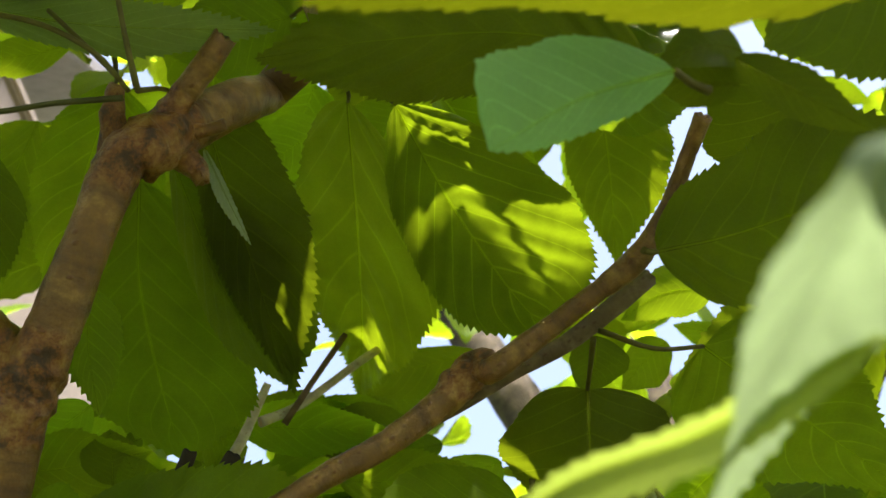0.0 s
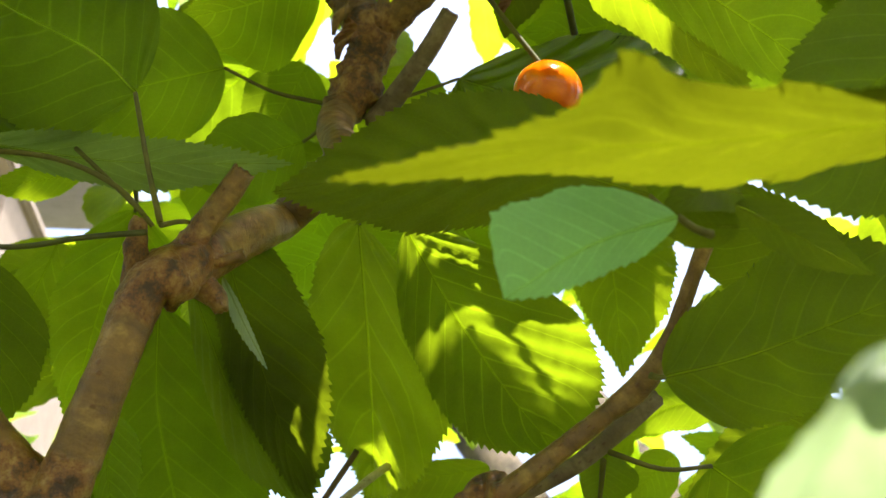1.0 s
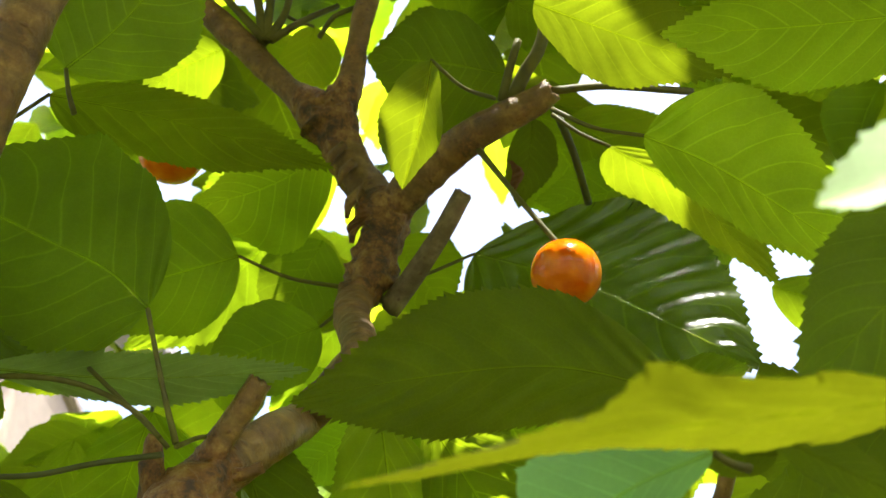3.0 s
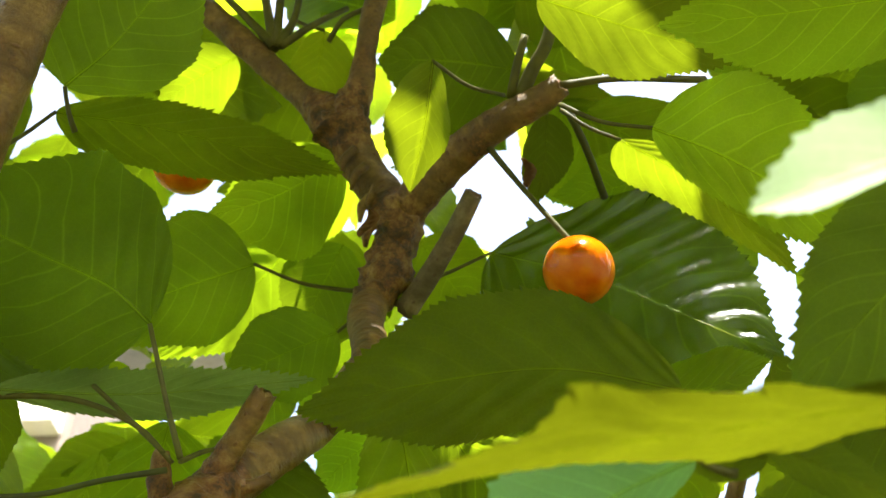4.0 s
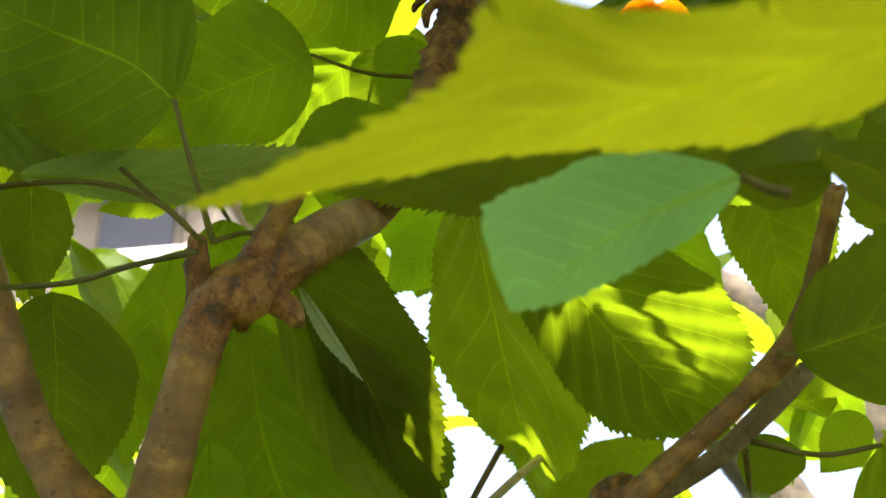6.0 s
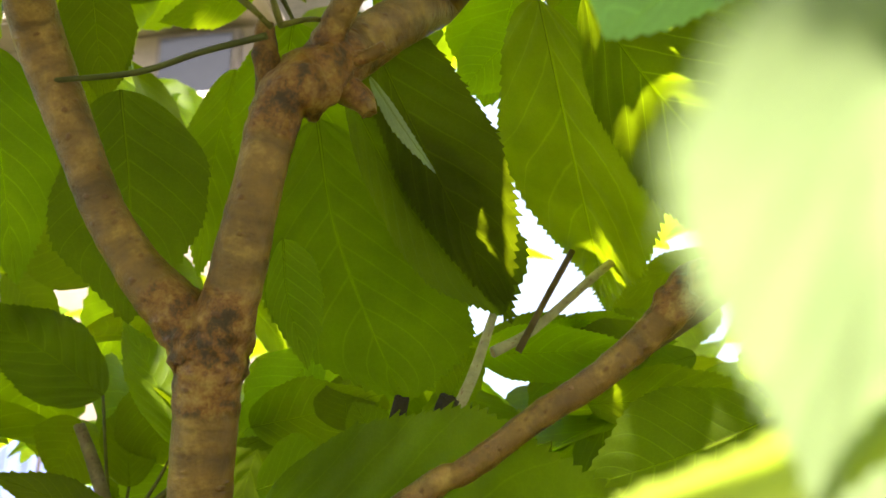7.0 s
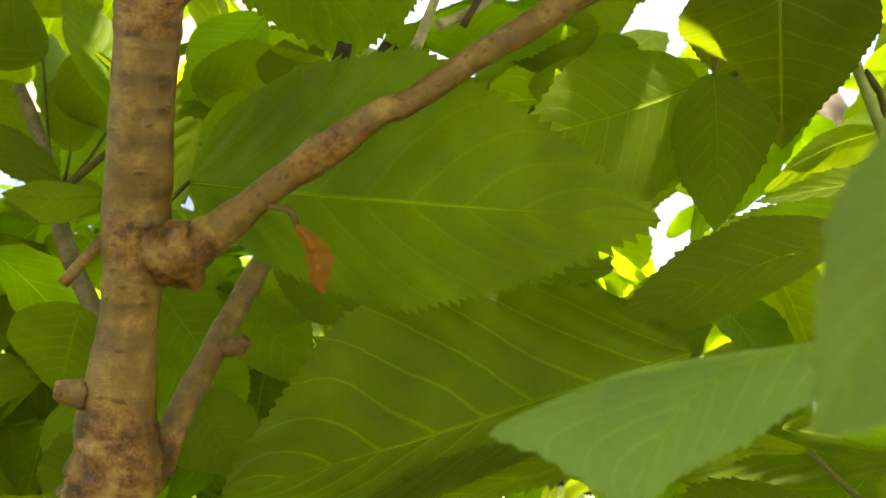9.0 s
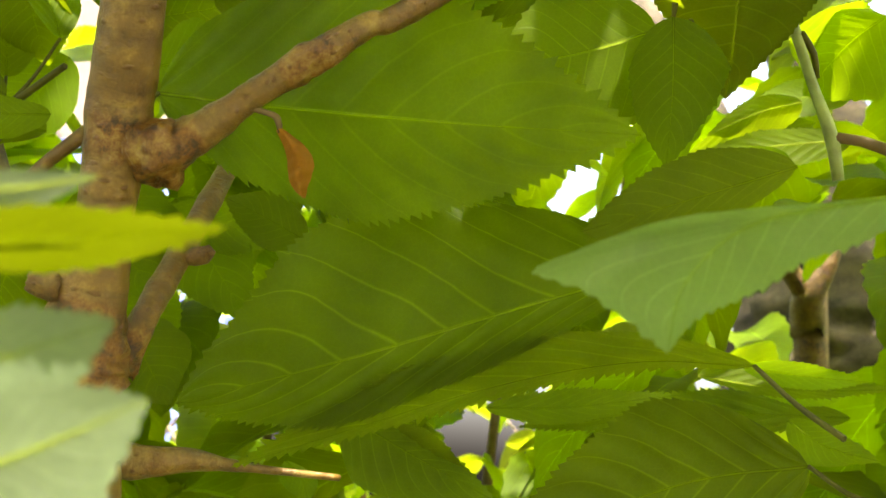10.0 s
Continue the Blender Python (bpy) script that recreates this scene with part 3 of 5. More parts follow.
stem("leaf_stalk", STALK, [(-0.0489, 0.2884, 1.8409), (-0.0482, 0.2857, 1.8528), (-0.0472, 0.2836, 1.8720)],
     [0.00202, 0.00164, 0.00147], TREE, rough=0.04, sides=8)
stem("leaf_stalk", STALK, [(-0.0295, 0.2853, 1.8386), (-0.0240, 0.2808, 1.8449), (-0.0158, 0.2791, 1.8479)],
     [0.00100, 0.00100, 0.00100], TREE, rough=0.04, sides=8)
stem("leaf_stalk", STALK, [(0.0344, 0.2667, 1.7866), (0.0394, 0.2606, 1.7949), (0.0444, 0.2556, 1.8019), (0.0483, 0.2496, 1.8183)],
     [0.00247, 0.00229, 0.00211, 0.00161], TREE, rough=0.04, sides=8)
stem("leaf_stalk", STALK, [(0.0319, 0.2659, 1.7873), (0.0342, 0.2602, 1.7950), (0.0374, 0.2540, 1.8033)],
     [0.00159, 0.00141, 0.00123], TREE, rough=0.04, sides=8)
stem("leaf_stalk", STALK_DARK, [(0.0501, 0.2695, 1.7843), (0.0560, 0.2813, 1.7778), (0.0629, 0.3026, 1.7753)],
     [0.00141, 0.00125, 0.00130], TREE, rough=0.04, sides=8)
stem("leaf_stalk", STALK, [(0.0476, 0.2617, 1.7877), (0.0665, 0.2644, 1.7925), (0.0966, 0.2739, 1.7994)],
     [0.00139, 0.00123, 0.00127], TREE, rough=0.04, sides=8)
stem("branch", BARK_ROUGH, [(-0.0573, 0.2463, 1.6386), (-0.0577, 0.2415, 1.6452), (-0.0574, 0.2387, 1.6506), (-0.0569, 0.2377, 1.6526)],
     [0.00319, 0.00257, 0.00208, 0.00147], TREE, sides=30, step=0.0014, rough=0.22)
stem("branch", BARK, [(-0.0748, 0.2806, 1.5310), (-0.0710, 0.2786, 1.5325), (-0.0677, 0.2766, 1.5336), (-0.0644, 0.2756, 1.5348)],
     [0.00510, 0.00566, 0.00526, 0.00393], TREE, sides=30, step=0.0012, rough=0.2)
stem("branch", BARK_ROUGH, [(-0.0162, 0.2906, 1.7836), (-0.0195, 0.2908, 1.7797), (-0.0212, 0.2937, 1.7758)],
     [0.00167, 0.00148, 0.00055], TREE, sides=30, step=0.0014, rough=0.22)
stem("branch", BARK_ROUGH, [(-0.0135, 0.2926, 1.7730), (-0.0173, 0.2932, 1.7686), (-0.0184, 0.2965, 1.7643)],
     [0.00165, 0.00164, 0.00055], TREE, sides=30, step=0.0014, rough=0.22)
stem("branch", BARK_ROUGH, [(-0.0125, 0.2959, 1.7639), (-0.0161, 0.2963, 1.7598), (-0.0167, 0.2991, 1.7561)],
     [0.00164, 0.00163, 0.00072], TREE, sides=30, step=0.0014, rough=0.22)
stem("branch", BARK_ROUGH, [(-0.0197, 0.2906, 1.7915), (-0.0234, 0.2911, 1.7872), (-0.0244, 0.2935, 1.7839)],
     [0.00169, 0.00150, 0.00056], TREE, sides=30, step=0.0014, rough=0.22)

# leaves
blade([(-0.0586, 0.2800, 1.6524), (-0.0586, 0.2973, 1.6312), (-0.0533, 0.3156, 1.6100), (-0.0472, 0.3304, 1.5934)], (-0.0799, 0.3107, 1.6144), (-0.0281, 0.3200, 1.6164), LEAF, (-0.0531, 0.2565, 1.6440), veins=0.7, tip=0.15)  # dark2
blade([(-0.0499, 0.2761, 1.6556), (-0.0372, 0.2975, 1.6313), (-0.0199, 0.3192, 1.6118)], (-0.0118, 0.3081, 1.6295), (-0.0391, 0.2915, 1.6185), LEAF_DARK, (-0.0433, 0.2517, 1.6483), tip=0.3, veins=0.5, late=0.74)  # dark
blade([(-0.0075, 0.3217, 1.7073), (-0.0033, 0.3506, 1.6788), (-0.0006, 0.3969, 1.6630), (-0.0010, 0.4818, 1.6654)], (-0.0268, 0.3731, 1.6875), (0.0228, 0.3363, 1.6502), LEAF_YOUNG, (-0.0079, 0.3064, 1.7031), tip=0.6, veins=0.8, taper=1.05)  # light
blade([(-0.0352, 0.4141, 1.7814), (-0.0352, 0.4280, 1.7597), (-0.0395, 0.4388, 1.7396)], (-0.0559, 0.4225, 1.7670), (-0.0197, 0.4306, 1.7619), LEAF_BRIGHT, tip=0.45)  # light_behind
blade([(0.0069, 0.2904, 1.6861), (0.0244, 0.3092, 1.6646), (0.0423, 0.3243, 1.6463), (0.0576, 0.3339, 1.6339)], (0.0196, 0.3271, 1.6448), (0.0631, 0.3023, 1.6554), LEAF, (0.0020, 0.2846, 1.6869), pleat=1.6, veins=1.7, tip=0.3)  # pleat
blade([(0.0792, 0.3533, 1.7455), (0.0849, 0.3692, 1.7110), (0.0881, 0.3820, 1.6844)], (0.0703, 0.3731, 1.7196), (0.1062, 0.3591, 1.7176), LEAF_YOUNG, tip=0.5)  # midr
blade([(0.0622, 0.2307, 1.6119), (0.0862, 0.2305, 1.6195), (0.1375, 0.2270, 1.6415)], (0.0938, 0.2223, 1.6421), (0.0934, 0.2397, 1.6074), LEAF, (0.0587, 0.2290, 1.6114), veins=1.0)  # rightbig
blade([(0.0570, 0.2869, 1.6016), (0.0589, 0.2984, 1.5819), (0.0636, 0.3334, 1.5692)], (0.0382, 0.3092, 1.5919), (0.0814, 0.3010, 1.5914), LEAF_DARK, (0.0550, 0.2667, 1.6068), tip=0.3)  # rlow
blade([(0.0838, 0.2749, 1.6093), (0.1094, 0.2898, 1.5992), (0.1487, 0.3122, 1.5838)], (0.1102, 0.2692, 1.6162), (0.0853, 0.3025, 1.5928), LEAF, (0.0562, 0.2657, 1.6086))  # rlow2
blade([(0.0662, 0.3165, 1.6287), (0.0657, 0.3195, 1.6205), (0.0634, 0.3231, 1.6130)], (0.0589, 0.3224, 1.6231), (0.0750, 0.3165, 1.6205), LEAF_DARK, tip=0.4)  # rlow3
blade([(-0.0750, 0.3054, 1.6984), (-0.0879, 0.3340, 1.6816), (-0.1028, 0.3752, 1.6568)], (-0.1054, 0.3384, 1.6835), (-0.0642, 0.3389, 1.6768), LEAF_YOUNG, (-0.0690, 0.2765, 1.6878))  # leftbehind
blade([(-0.1013, 0.2614, 1.6546), (-0.1031, 0.2754, 1.6324), (-0.1080, 0.2910, 1.6061)], (-0.0855, 0.2822, 1.6357), (-0.1225, 0.2741, 1.6272), LEAF_DARK)  # leftdark
blade([(-0.1174, 0.2678, 1.6968), (-0.1186, 0.2779, 1.6812), (-0.1191, 0.2872, 1.6656)], (-0.1273, 0.2730, 1.6829), (-0.1100, 0.2813, 1.6855), LEAF, tip=0.4)  # lefttip
blade([(0.0550, 0.1513, 1.6038), (0.0652, 0.1514, 1.5975), (0.0748, 0.1509, 1.5913)], (0.0649, 0.1496, 1.6015), (0.0634, 0.1539, 1.5954), LEAF_DARK)  # dull
blade([(0.0590, 0.2151, 1.6491), (0.0331, 0.2190, 1.6583), (0.0033, 0.2264, 1.6603), (-0.0265, 0.2346, 1.6593)], (0.0208, 0.2178, 1.6797), (0.0077, 0.2320, 1.6483), LEAF, (0.0650, 0.2153, 1.6433), veins=0.3, tip=0.3)  # mid
blade([(0.0242, 0.3150, 1.7636), (0.0577, 0.3107, 1.7479), (0.0866, 0.3067, 1.7273), (0.1102, 0.3034, 1.7100)], (0.0944, 0.3089, 1.7746), (0.0466, 0.3113, 1.7085), LEAF_SHINY, (-0.0043, 0.3124, 1.7482), pleat=1.5, veins=1.2, tip=0.3)  # gloss
blade([(-0.0543, 0.3076, 1.7577), (-0.0819, 0.3034, 1.7440), (-0.1113, 0.2996, 1.7282)], (-0.0758, 0.2944, 1.7712), (-0.0686, 0.3171, 1.7340), LEAF_YOUNG, (-0.0199, 0.3117, 1.7476), veins=0.8)  # lleaf
blade([(-0.0586, 0.2201, 1.6758), (-0.0694, 0.2188, 1.6861), (-0.0877, 0.2179, 1.6962), (-0.1203, 0.2163, 1.7147)], (-0.0746, 0.2150, 1.7245), (-0.0869, 0.2249, 1.6697), LEAF, (-0.0500, 0.2279, 1.6451))  # bigleft
blade([(-0.1418, 0.2396, 1.7011), (-0.1006, 0.2344, 1.6842), (-0.0738, 0.2315, 1.6692)], (-0.1035, 0.2342, 1.6948), (-0.1018, 0.2367, 1.6739), LEAF_DARK)  # leftlow
blade([(-0.0926, 0.2229, 1.6618), (-0.0616, 0.2315, 1.6641), (-0.0221, 0.2374, 1.6697)], (-0.0575, 0.2268, 1.6683), (-0.0560, 0.2396, 1.6620), LEAF_SOFT, pleat=1.5)  # leftlow2
blade([(-0.0275, 0.3194, 1.7372), (-0.0423, 0.3185, 1.7303), (-0.0636, 0.3179, 1.7190)], (-0.0513, 0.3132, 1.7418), (-0.0376, 0.3270, 1.7170), LEAF, (-0.0203, 0.3156, 1.7425), tip=0.2)  # small
blade([(-0.1008, 0.2391, 1.7641), (-0.0701, 0.2510, 1.7657), (-0.0213, 0.2763, 1.7681)], (-0.0585, 0.2441, 1.7677), (-0.0767, 0.2704, 1.7659), LEAF, (-0.1215, 0.2367, 1.7453))  # horiz
blade([(-0.0845, 0.2056, 1.7396), (-0.0726, 0.2056, 1.7570), (-0.0554, 0.2009, 1.7884)], (-0.0563, 0.2204, 1.7647), (-0.0906, 0.1911, 1.7556), LEAF, (-0.0825, 0.2129, 1.7306), veins=1.2)  # topleft
blade([(0.1139, 0.1550, 1.6593), (0.0907, 0.1620, 1.6411), (0.0668, 0.1695, 1.6200)], (0.0787, 0.1640, 1.6523), (0.0915, 0.1678, 1.6167), LEAF_DARK)  # rdark
blade([(0.0692, 0.2429, 1.7505), (0.0881, 0.2372, 1.7316), (0.1238, 0.2331, 1.6907)], (0.0963, 0.2171, 1.7416), (0.0916, 0.2483, 1.7208), LEAF_YOUNG, (0.0456, 0.2541, 1.7722), veins=1.0)  # upr1
blade([(0.0632, 0.2604, 1.7624), (0.0850, 0.2606, 1.7426), (0.1076, 0.2677, 1.7148)], (0.0981, 0.2557, 1.7382), (0.0660, 0.2702, 1.7534), LEAF_YOUNG, (0.0462, 0.2587, 1.7744), veins=1.0, tip=0.4)  # upr2
blade([(0.0378, 0.2969, 1.8314), (0.0150, 0.2960, 1.8369), (-0.0132, 0.2972, 1.8409)], (0.0121, 0.2847, 1.8551), (0.0112, 0.3159, 1.8171), LEAF_DARK)  # round
blade([(0.0084, 0.2264, 1.7642), (0.0051, 0.2422, 1.7553), (-0.0001, 0.2586, 1.7440)], (-0.0072, 0.2489, 1.7616), (0.0116, 0.2638, 1.7692), LEAF_YOUNG, (0.0305, 0.2760, 1.7987), wave=0.1)  # curled
blade([(0.0474, 0.3054, 1.8179), (0.0460, 0.3159, 1.8061), (0.0421, 0.3278, 1.7938)], (0.0562, 0.3133, 1.8055), (0.0374, 0.3197, 1.8074), LEAF_DARK, (0.0406, 0.2821, 1.7999))  # hang
blade([(-0.0289, 0.3700, 1.8575), (-0.0573, 0.3835, 1.8540), (-0.0926, 0.4020, 1.8481)], (-0.0742, 0.3768, 1.8686), (-0.0497, 0.4029, 1.8368), LEAF_BRIGHT)  # ylight
blade([(-0.0478, 0.3704, 1.8236), (-0.0707, 0.3845, 1.8044), (-0.1139, 0.4021, 1.7825)], (-0.0806, 0.3765, 1.8227), (-0.0481, 0.3936, 1.7914), LEAF_YOUNG, (-0.0288, 0.3216, 1.8078))  # green2
blade([(-0.0809, 0.3099, 1.5553), (-0.0476, 0.2981, 1.5495), (-0.0068, 0.2804, 1.5428), (0.0312, 0.2558, 1.5351)], (-0.0330, 0.2889, 1.5807), (-0.0269, 0.2971, 1.5245), LEAF, (-0.0794, 0.2835, 1.5415), veins=0.5, tip=0.2)  # big1
blade([(0.0388, 0.2906, 1.5142), (0.0082, 0.2997, 1.5045), (-0.0257, 0.3099, 1.4933), (-0.0722, 0.3236, 1.4800)], (-0.0342, 0.3150, 1.5264), (-0.0278, 0.3157, 1.4786), LEAF, veins=1.5, tip=0.2)  # big2
blade([(0.0623, 0.2911, 1.4946), (0.0371, 0.3008, 1.4949), (0.0028, 0.3138, 1.4873), (-0.0571, 0.3238, 1.4654)], (-0.0095, 0.3081, 1.4933), (0.0096, 0.3138, 1.4864), LEAF_YOUNG, (0.0771, 0.2757, 1.4792), tip=0.3)  # under
blade([(0.0786, 0.3065, 1.4739), (0.0503, 0.3140, 1.4678), (0.0052, 0.3239, 1.4475)], (0.0417, 0.3225, 1.4859), (0.0578, 0.3108, 1.4555), LEAF, (0.0908, 0.2873, 1.4659), veins=1.5)  # low5
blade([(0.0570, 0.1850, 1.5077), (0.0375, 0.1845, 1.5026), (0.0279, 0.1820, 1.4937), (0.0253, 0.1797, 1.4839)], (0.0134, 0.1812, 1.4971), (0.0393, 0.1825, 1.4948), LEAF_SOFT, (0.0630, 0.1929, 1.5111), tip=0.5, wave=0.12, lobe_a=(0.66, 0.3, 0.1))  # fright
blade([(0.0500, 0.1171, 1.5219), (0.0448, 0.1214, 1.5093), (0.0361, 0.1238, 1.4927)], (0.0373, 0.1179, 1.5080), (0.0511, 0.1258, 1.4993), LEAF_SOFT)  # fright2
# near leaf, its sunlit whiteness partly held in the material's colour
blade([(0.0303, 0.0621, 1.5327), (0.0269, 0.0587, 1.5276), (0.0281, 0.0744, 1.5262), (0.0294, 0.1091, 1.5199)], (0.0217, 0.0579, 1.5238), (0.0352, 0.0774, 1.5281), LEAF_SUNPALE, wave=0.12, tip=0.7, veins=0, taper=1.1, tooth=0.8)  # pale
blade([(-0.1142, 0.4367, 1.6414), (-0.1270, 0.4411, 1.6135), (-0.1391, 0.4453, 1.5760)], (-0.1399, 0.4377, 1.6128), (-0.1149, 0.4489, 1.6067), LEAF_YOUNG)  # bgAE
blade([(0.0338, 0.0756, 1.5267), (0.0265, 0.0901, 1.5252), (0.0181, 0.0997, 1.5238), (0.0092, 0.1069, 1.5180)], (0.0215, 0.0943, 1.5252), (0.0230, 0.0952, 1.5221), LEAF_LIME, tip=0.2, wave=0.1, tooth=1.3)  # band
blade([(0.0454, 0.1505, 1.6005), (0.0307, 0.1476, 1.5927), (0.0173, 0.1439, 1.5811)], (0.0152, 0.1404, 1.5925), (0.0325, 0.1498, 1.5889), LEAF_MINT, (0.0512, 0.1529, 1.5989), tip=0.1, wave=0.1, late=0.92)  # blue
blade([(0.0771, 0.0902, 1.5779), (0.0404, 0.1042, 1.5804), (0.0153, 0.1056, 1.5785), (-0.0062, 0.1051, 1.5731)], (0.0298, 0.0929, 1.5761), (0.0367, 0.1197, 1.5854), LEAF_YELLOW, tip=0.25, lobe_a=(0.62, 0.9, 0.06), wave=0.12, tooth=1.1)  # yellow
blade([(0.0724, 0.0781, 1.6002), (0.0543, 0.0789, 1.5937), (0.0387, 0.0798, 1.5888)], (0.0491, 0.0752, 1.5970), (0.0519, 0.0856, 1.5949), LEAF_GLARE, tip=0.3, wave=0.1)  # white
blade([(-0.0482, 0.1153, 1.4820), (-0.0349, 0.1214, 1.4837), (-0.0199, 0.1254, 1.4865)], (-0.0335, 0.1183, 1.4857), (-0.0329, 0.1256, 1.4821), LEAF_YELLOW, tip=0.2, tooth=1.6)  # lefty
blade([(-0.0460, 0.1158, 1.4857), (-0.0370, 0.1198, 1.4874), (-0.0300, 0.1220, 1.4894)], (-0.0371, 0.1195, 1.4888), (-0.0366, 0.1203, 1.4858), LEAF_SUNPALE)  # leftp2
blade([(-0.0473, 0.1170, 1.4704), (-0.0369, 0.1218, 1.4740), (-0.0280, 0.1246, 1.4781)], (-0.0365, 0.1216, 1.4779), (-0.0347, 0.1229, 1.4680), LEAF_SUNPALE, tooth=1.5)  # leftp
blade([(-0.0424, 0.1149, 1.4625), (-0.0332, 0.1192, 1.4667), (-0.0240, 0.1221, 1.4718)], (-0.0333, 0.1190, 1.4718), (-0.0290, 0.1204, 1.4607), LEAF_SUNPALE, tooth=1.5)  # leftp3
blade([(0.0430, 0.3174, 1.5814), (0.0239, 0.3155, 1.5737), (-0.0011, 0.3127, 1.5663)], (0.0172, 0.3148, 1.5889), (0.0265, 0.3203, 1.5509), LEAF_BRIGHT, (0.0504, 0.3106, 1.5816), tip=0.2)  # yl
blade([(0.0447, 0.3043, 1.5798), (0.0460, 0.3108, 1.5619), (0.0457, 0.3160, 1.5446)], (0.0354, 0.3124, 1.5648), (0.0585, 0.3081, 1.5675), LEAF, (0.0448, 0.3030, 1.5830), tip=0.35)  # rl6
blade([(0.0703, 0.2870, 1.5390), (0.0476, 0.2913, 1.5312), (0.0235, 0.2933, 1.5228)], (0.0442, 0.2911, 1.5407), (0.0417, 0.2941, 1.5208), LEAF_YOUNG, tip=0.3)  # rl7
blade([(-0.1775, 0.4146, 1.6246), (-0.2025, 0.4127, 1.6426), (-0.2406, 0.4070, 1.6633)], (-0.1990, 0.4219, 1.6580), (-0.2012, 0.4068, 1.6225), LEAF, (-0.1641, 0.4050, 1.5763))  # cl1
blade([(-0.1430, 0.3665, 1.5698), (-0.1561, 0.3584, 1.5761), (-0.1760, 0.3448, 1.5835)], (-0.1543, 0.3586, 1.5831), (-0.1571, 0.3598, 1.5699), LEAF_DARK)  # cl7
blade([(-0.1278, 0.3637, 1.5639), (-0.1407, 0.3578, 1.5617), (-0.1531, 0.3512, 1.5620)], (-0.1424, 0.3566, 1.5669), (-0.1408, 0.3596, 1.5549), LEAF_YOUNG)  # cl8
blade([(-0.0506, 0.4345, 1.6392), (-0.0187, 0.4360, 1.6434), (0.0147, 0.4386, 1.6366)], (-0.0254, 0.4337, 1.6520), (-0.0160, 0.4413, 1.6316), LEAF_YOUNG)  # bgA
blade([(0.0194, 0.4708, 1.6336), (0.0013, 0.4733, 1.6257), (-0.0161, 0.4751, 1.6174)], (0.0054, 0.4718, 1.6346), (0.0018, 0.4776, 1.6140), LEAF_BRIGHT)  # bgB
blade([(0.0553, 0.4574, 1.6341), (0.0362, 0.4612, 1.6274), (0.0147, 0.4655, 1.6158)], (0.0361, 0.4597, 1.6356), (0.0476, 0.4652, 1.6155), LEAF_BRIGHT)  # bgC
blade([(-0.0790, 0.4315, 1.6026), (-0.0799, 0.4288, 1.6130), (-0.0823, 0.4261, 1.6210)], (-0.0888, 0.4266, 1.6165), (-0.0742, 0.4308, 1.6133), LEAF_BRIGHT, (-0.0784, 0.4323, 1.5997), tooth=1.5)  # bgD
blade([(0.0486, 0.4722, 1.6847), (0.0228, 0.4761, 1.6796), (-0.0016, 0.4804, 1.6691)], (0.0225, 0.4740, 1.6869), (0.0304, 0.4816, 1.6681), LEAF_YOUNG)  # bgE
blade([(0.1196, 0.3741, 1.6732), (0.1027, 0.3795, 1.6724), (0.0893, 0.3864, 1.6646)], (0.1063, 0.3747, 1.6829), (0.1087, 0.3824, 1.6649), LEAF_BRIGHT)  # bgF
blade([(0.1123, 0.4125, 1.6684), (0.1044, 0.4172, 1.6621), (0.0965, 0.4227, 1.6527)], (0.1004, 0.4161, 1.6694), (0.1108, 0.4197, 1.6543), LEAF_BRIGHT)  # bgG
blade([(-0.0328, 0.2973, 1.8580), (-0.0361, 0.3075, 1.8479), (-0.0396, 0.3204, 1.8344)], (-0.0466, 0.3067, 1.8481), (-0.0231, 0.3086, 1.8508), LEAF_YOUNG, (-0.0449, 0.2925, 1.8600))  # bgH
blade([(-0.0741, 0.3333, 1.8847), (-0.0906, 0.3368, 1.8766), (-0.1071, 0.3413, 1.8664)], (-0.0953, 0.3275, 1.8857), (-0.0856, 0.3497, 1.8677), LEAF_BRIGHT)  # bgI
blade([(0.0925, 0.3199, 1.8030), (0.0726, 0.3264, 1.7996), (0.0485, 0.3297, 1.7991)], (0.0695, 0.3196, 1.8100), (0.0780, 0.3362, 1.7890), LEAF_YOUNG)  # bgJ
blade([(-0.0163, 0.3492, 1.7152), (-0.0278, 0.3521, 1.7069), (-0.0392, 0.3554, 1.6969)], (-0.0313, 0.3475, 1.7172), (-0.0170, 0.3570, 1.7026), LEAF_BRIGHT)  # bgK
blade([(-0.1434, 0.4878, 1.7906), (-0.1630, 0.4867, 1.7794), (-0.1887, 0.4847, 1.7628)], (-0.1682, 0.4797, 1.7921), (-0.1466, 0.4984, 1.7728), LEAF_YOUNG)  # bgM
blade([(-0.0735, 0.4061, 1.6238), (-0.0920, 0.4042, 1.6123), (-0.1169, 0.3988, 1.6003)], (-0.0975, 0.4000, 1.6270), (-0.0908, 0.4083, 1.6022), LEAF, (-0.0678, 0.4067, 1.6267), veins=1.4)  # bgN
blade([(-0.0273, 0.4429, 1.6356), (-0.0119, 0.4427, 1.6412), (0.0054, 0.4420, 1.6465)], (-0.0136, 0.4408, 1.6492), (-0.0084, 0.4463, 1.6332), LEAF_YOUNG)  # bgO
blade([(-0.1110, 0.3529, 1.7148), (-0.1209, 0.3641, 1.6882), (-0.1289, 0.3775, 1.6519)], (-0.1315, 0.3611, 1.6876), (-0.1094, 0.3704, 1.6883), LEAF_YOUNG)  # bgP
blade([(-0.0773, 0.4201, 1.6280), (-0.0990, 0.4171, 1.6171), (-0.1254, 0.4114, 1.6036)], (-0.1046, 0.4133, 1.6281), (-0.0941, 0.4240, 1.6033), LEAF)  # bgQ
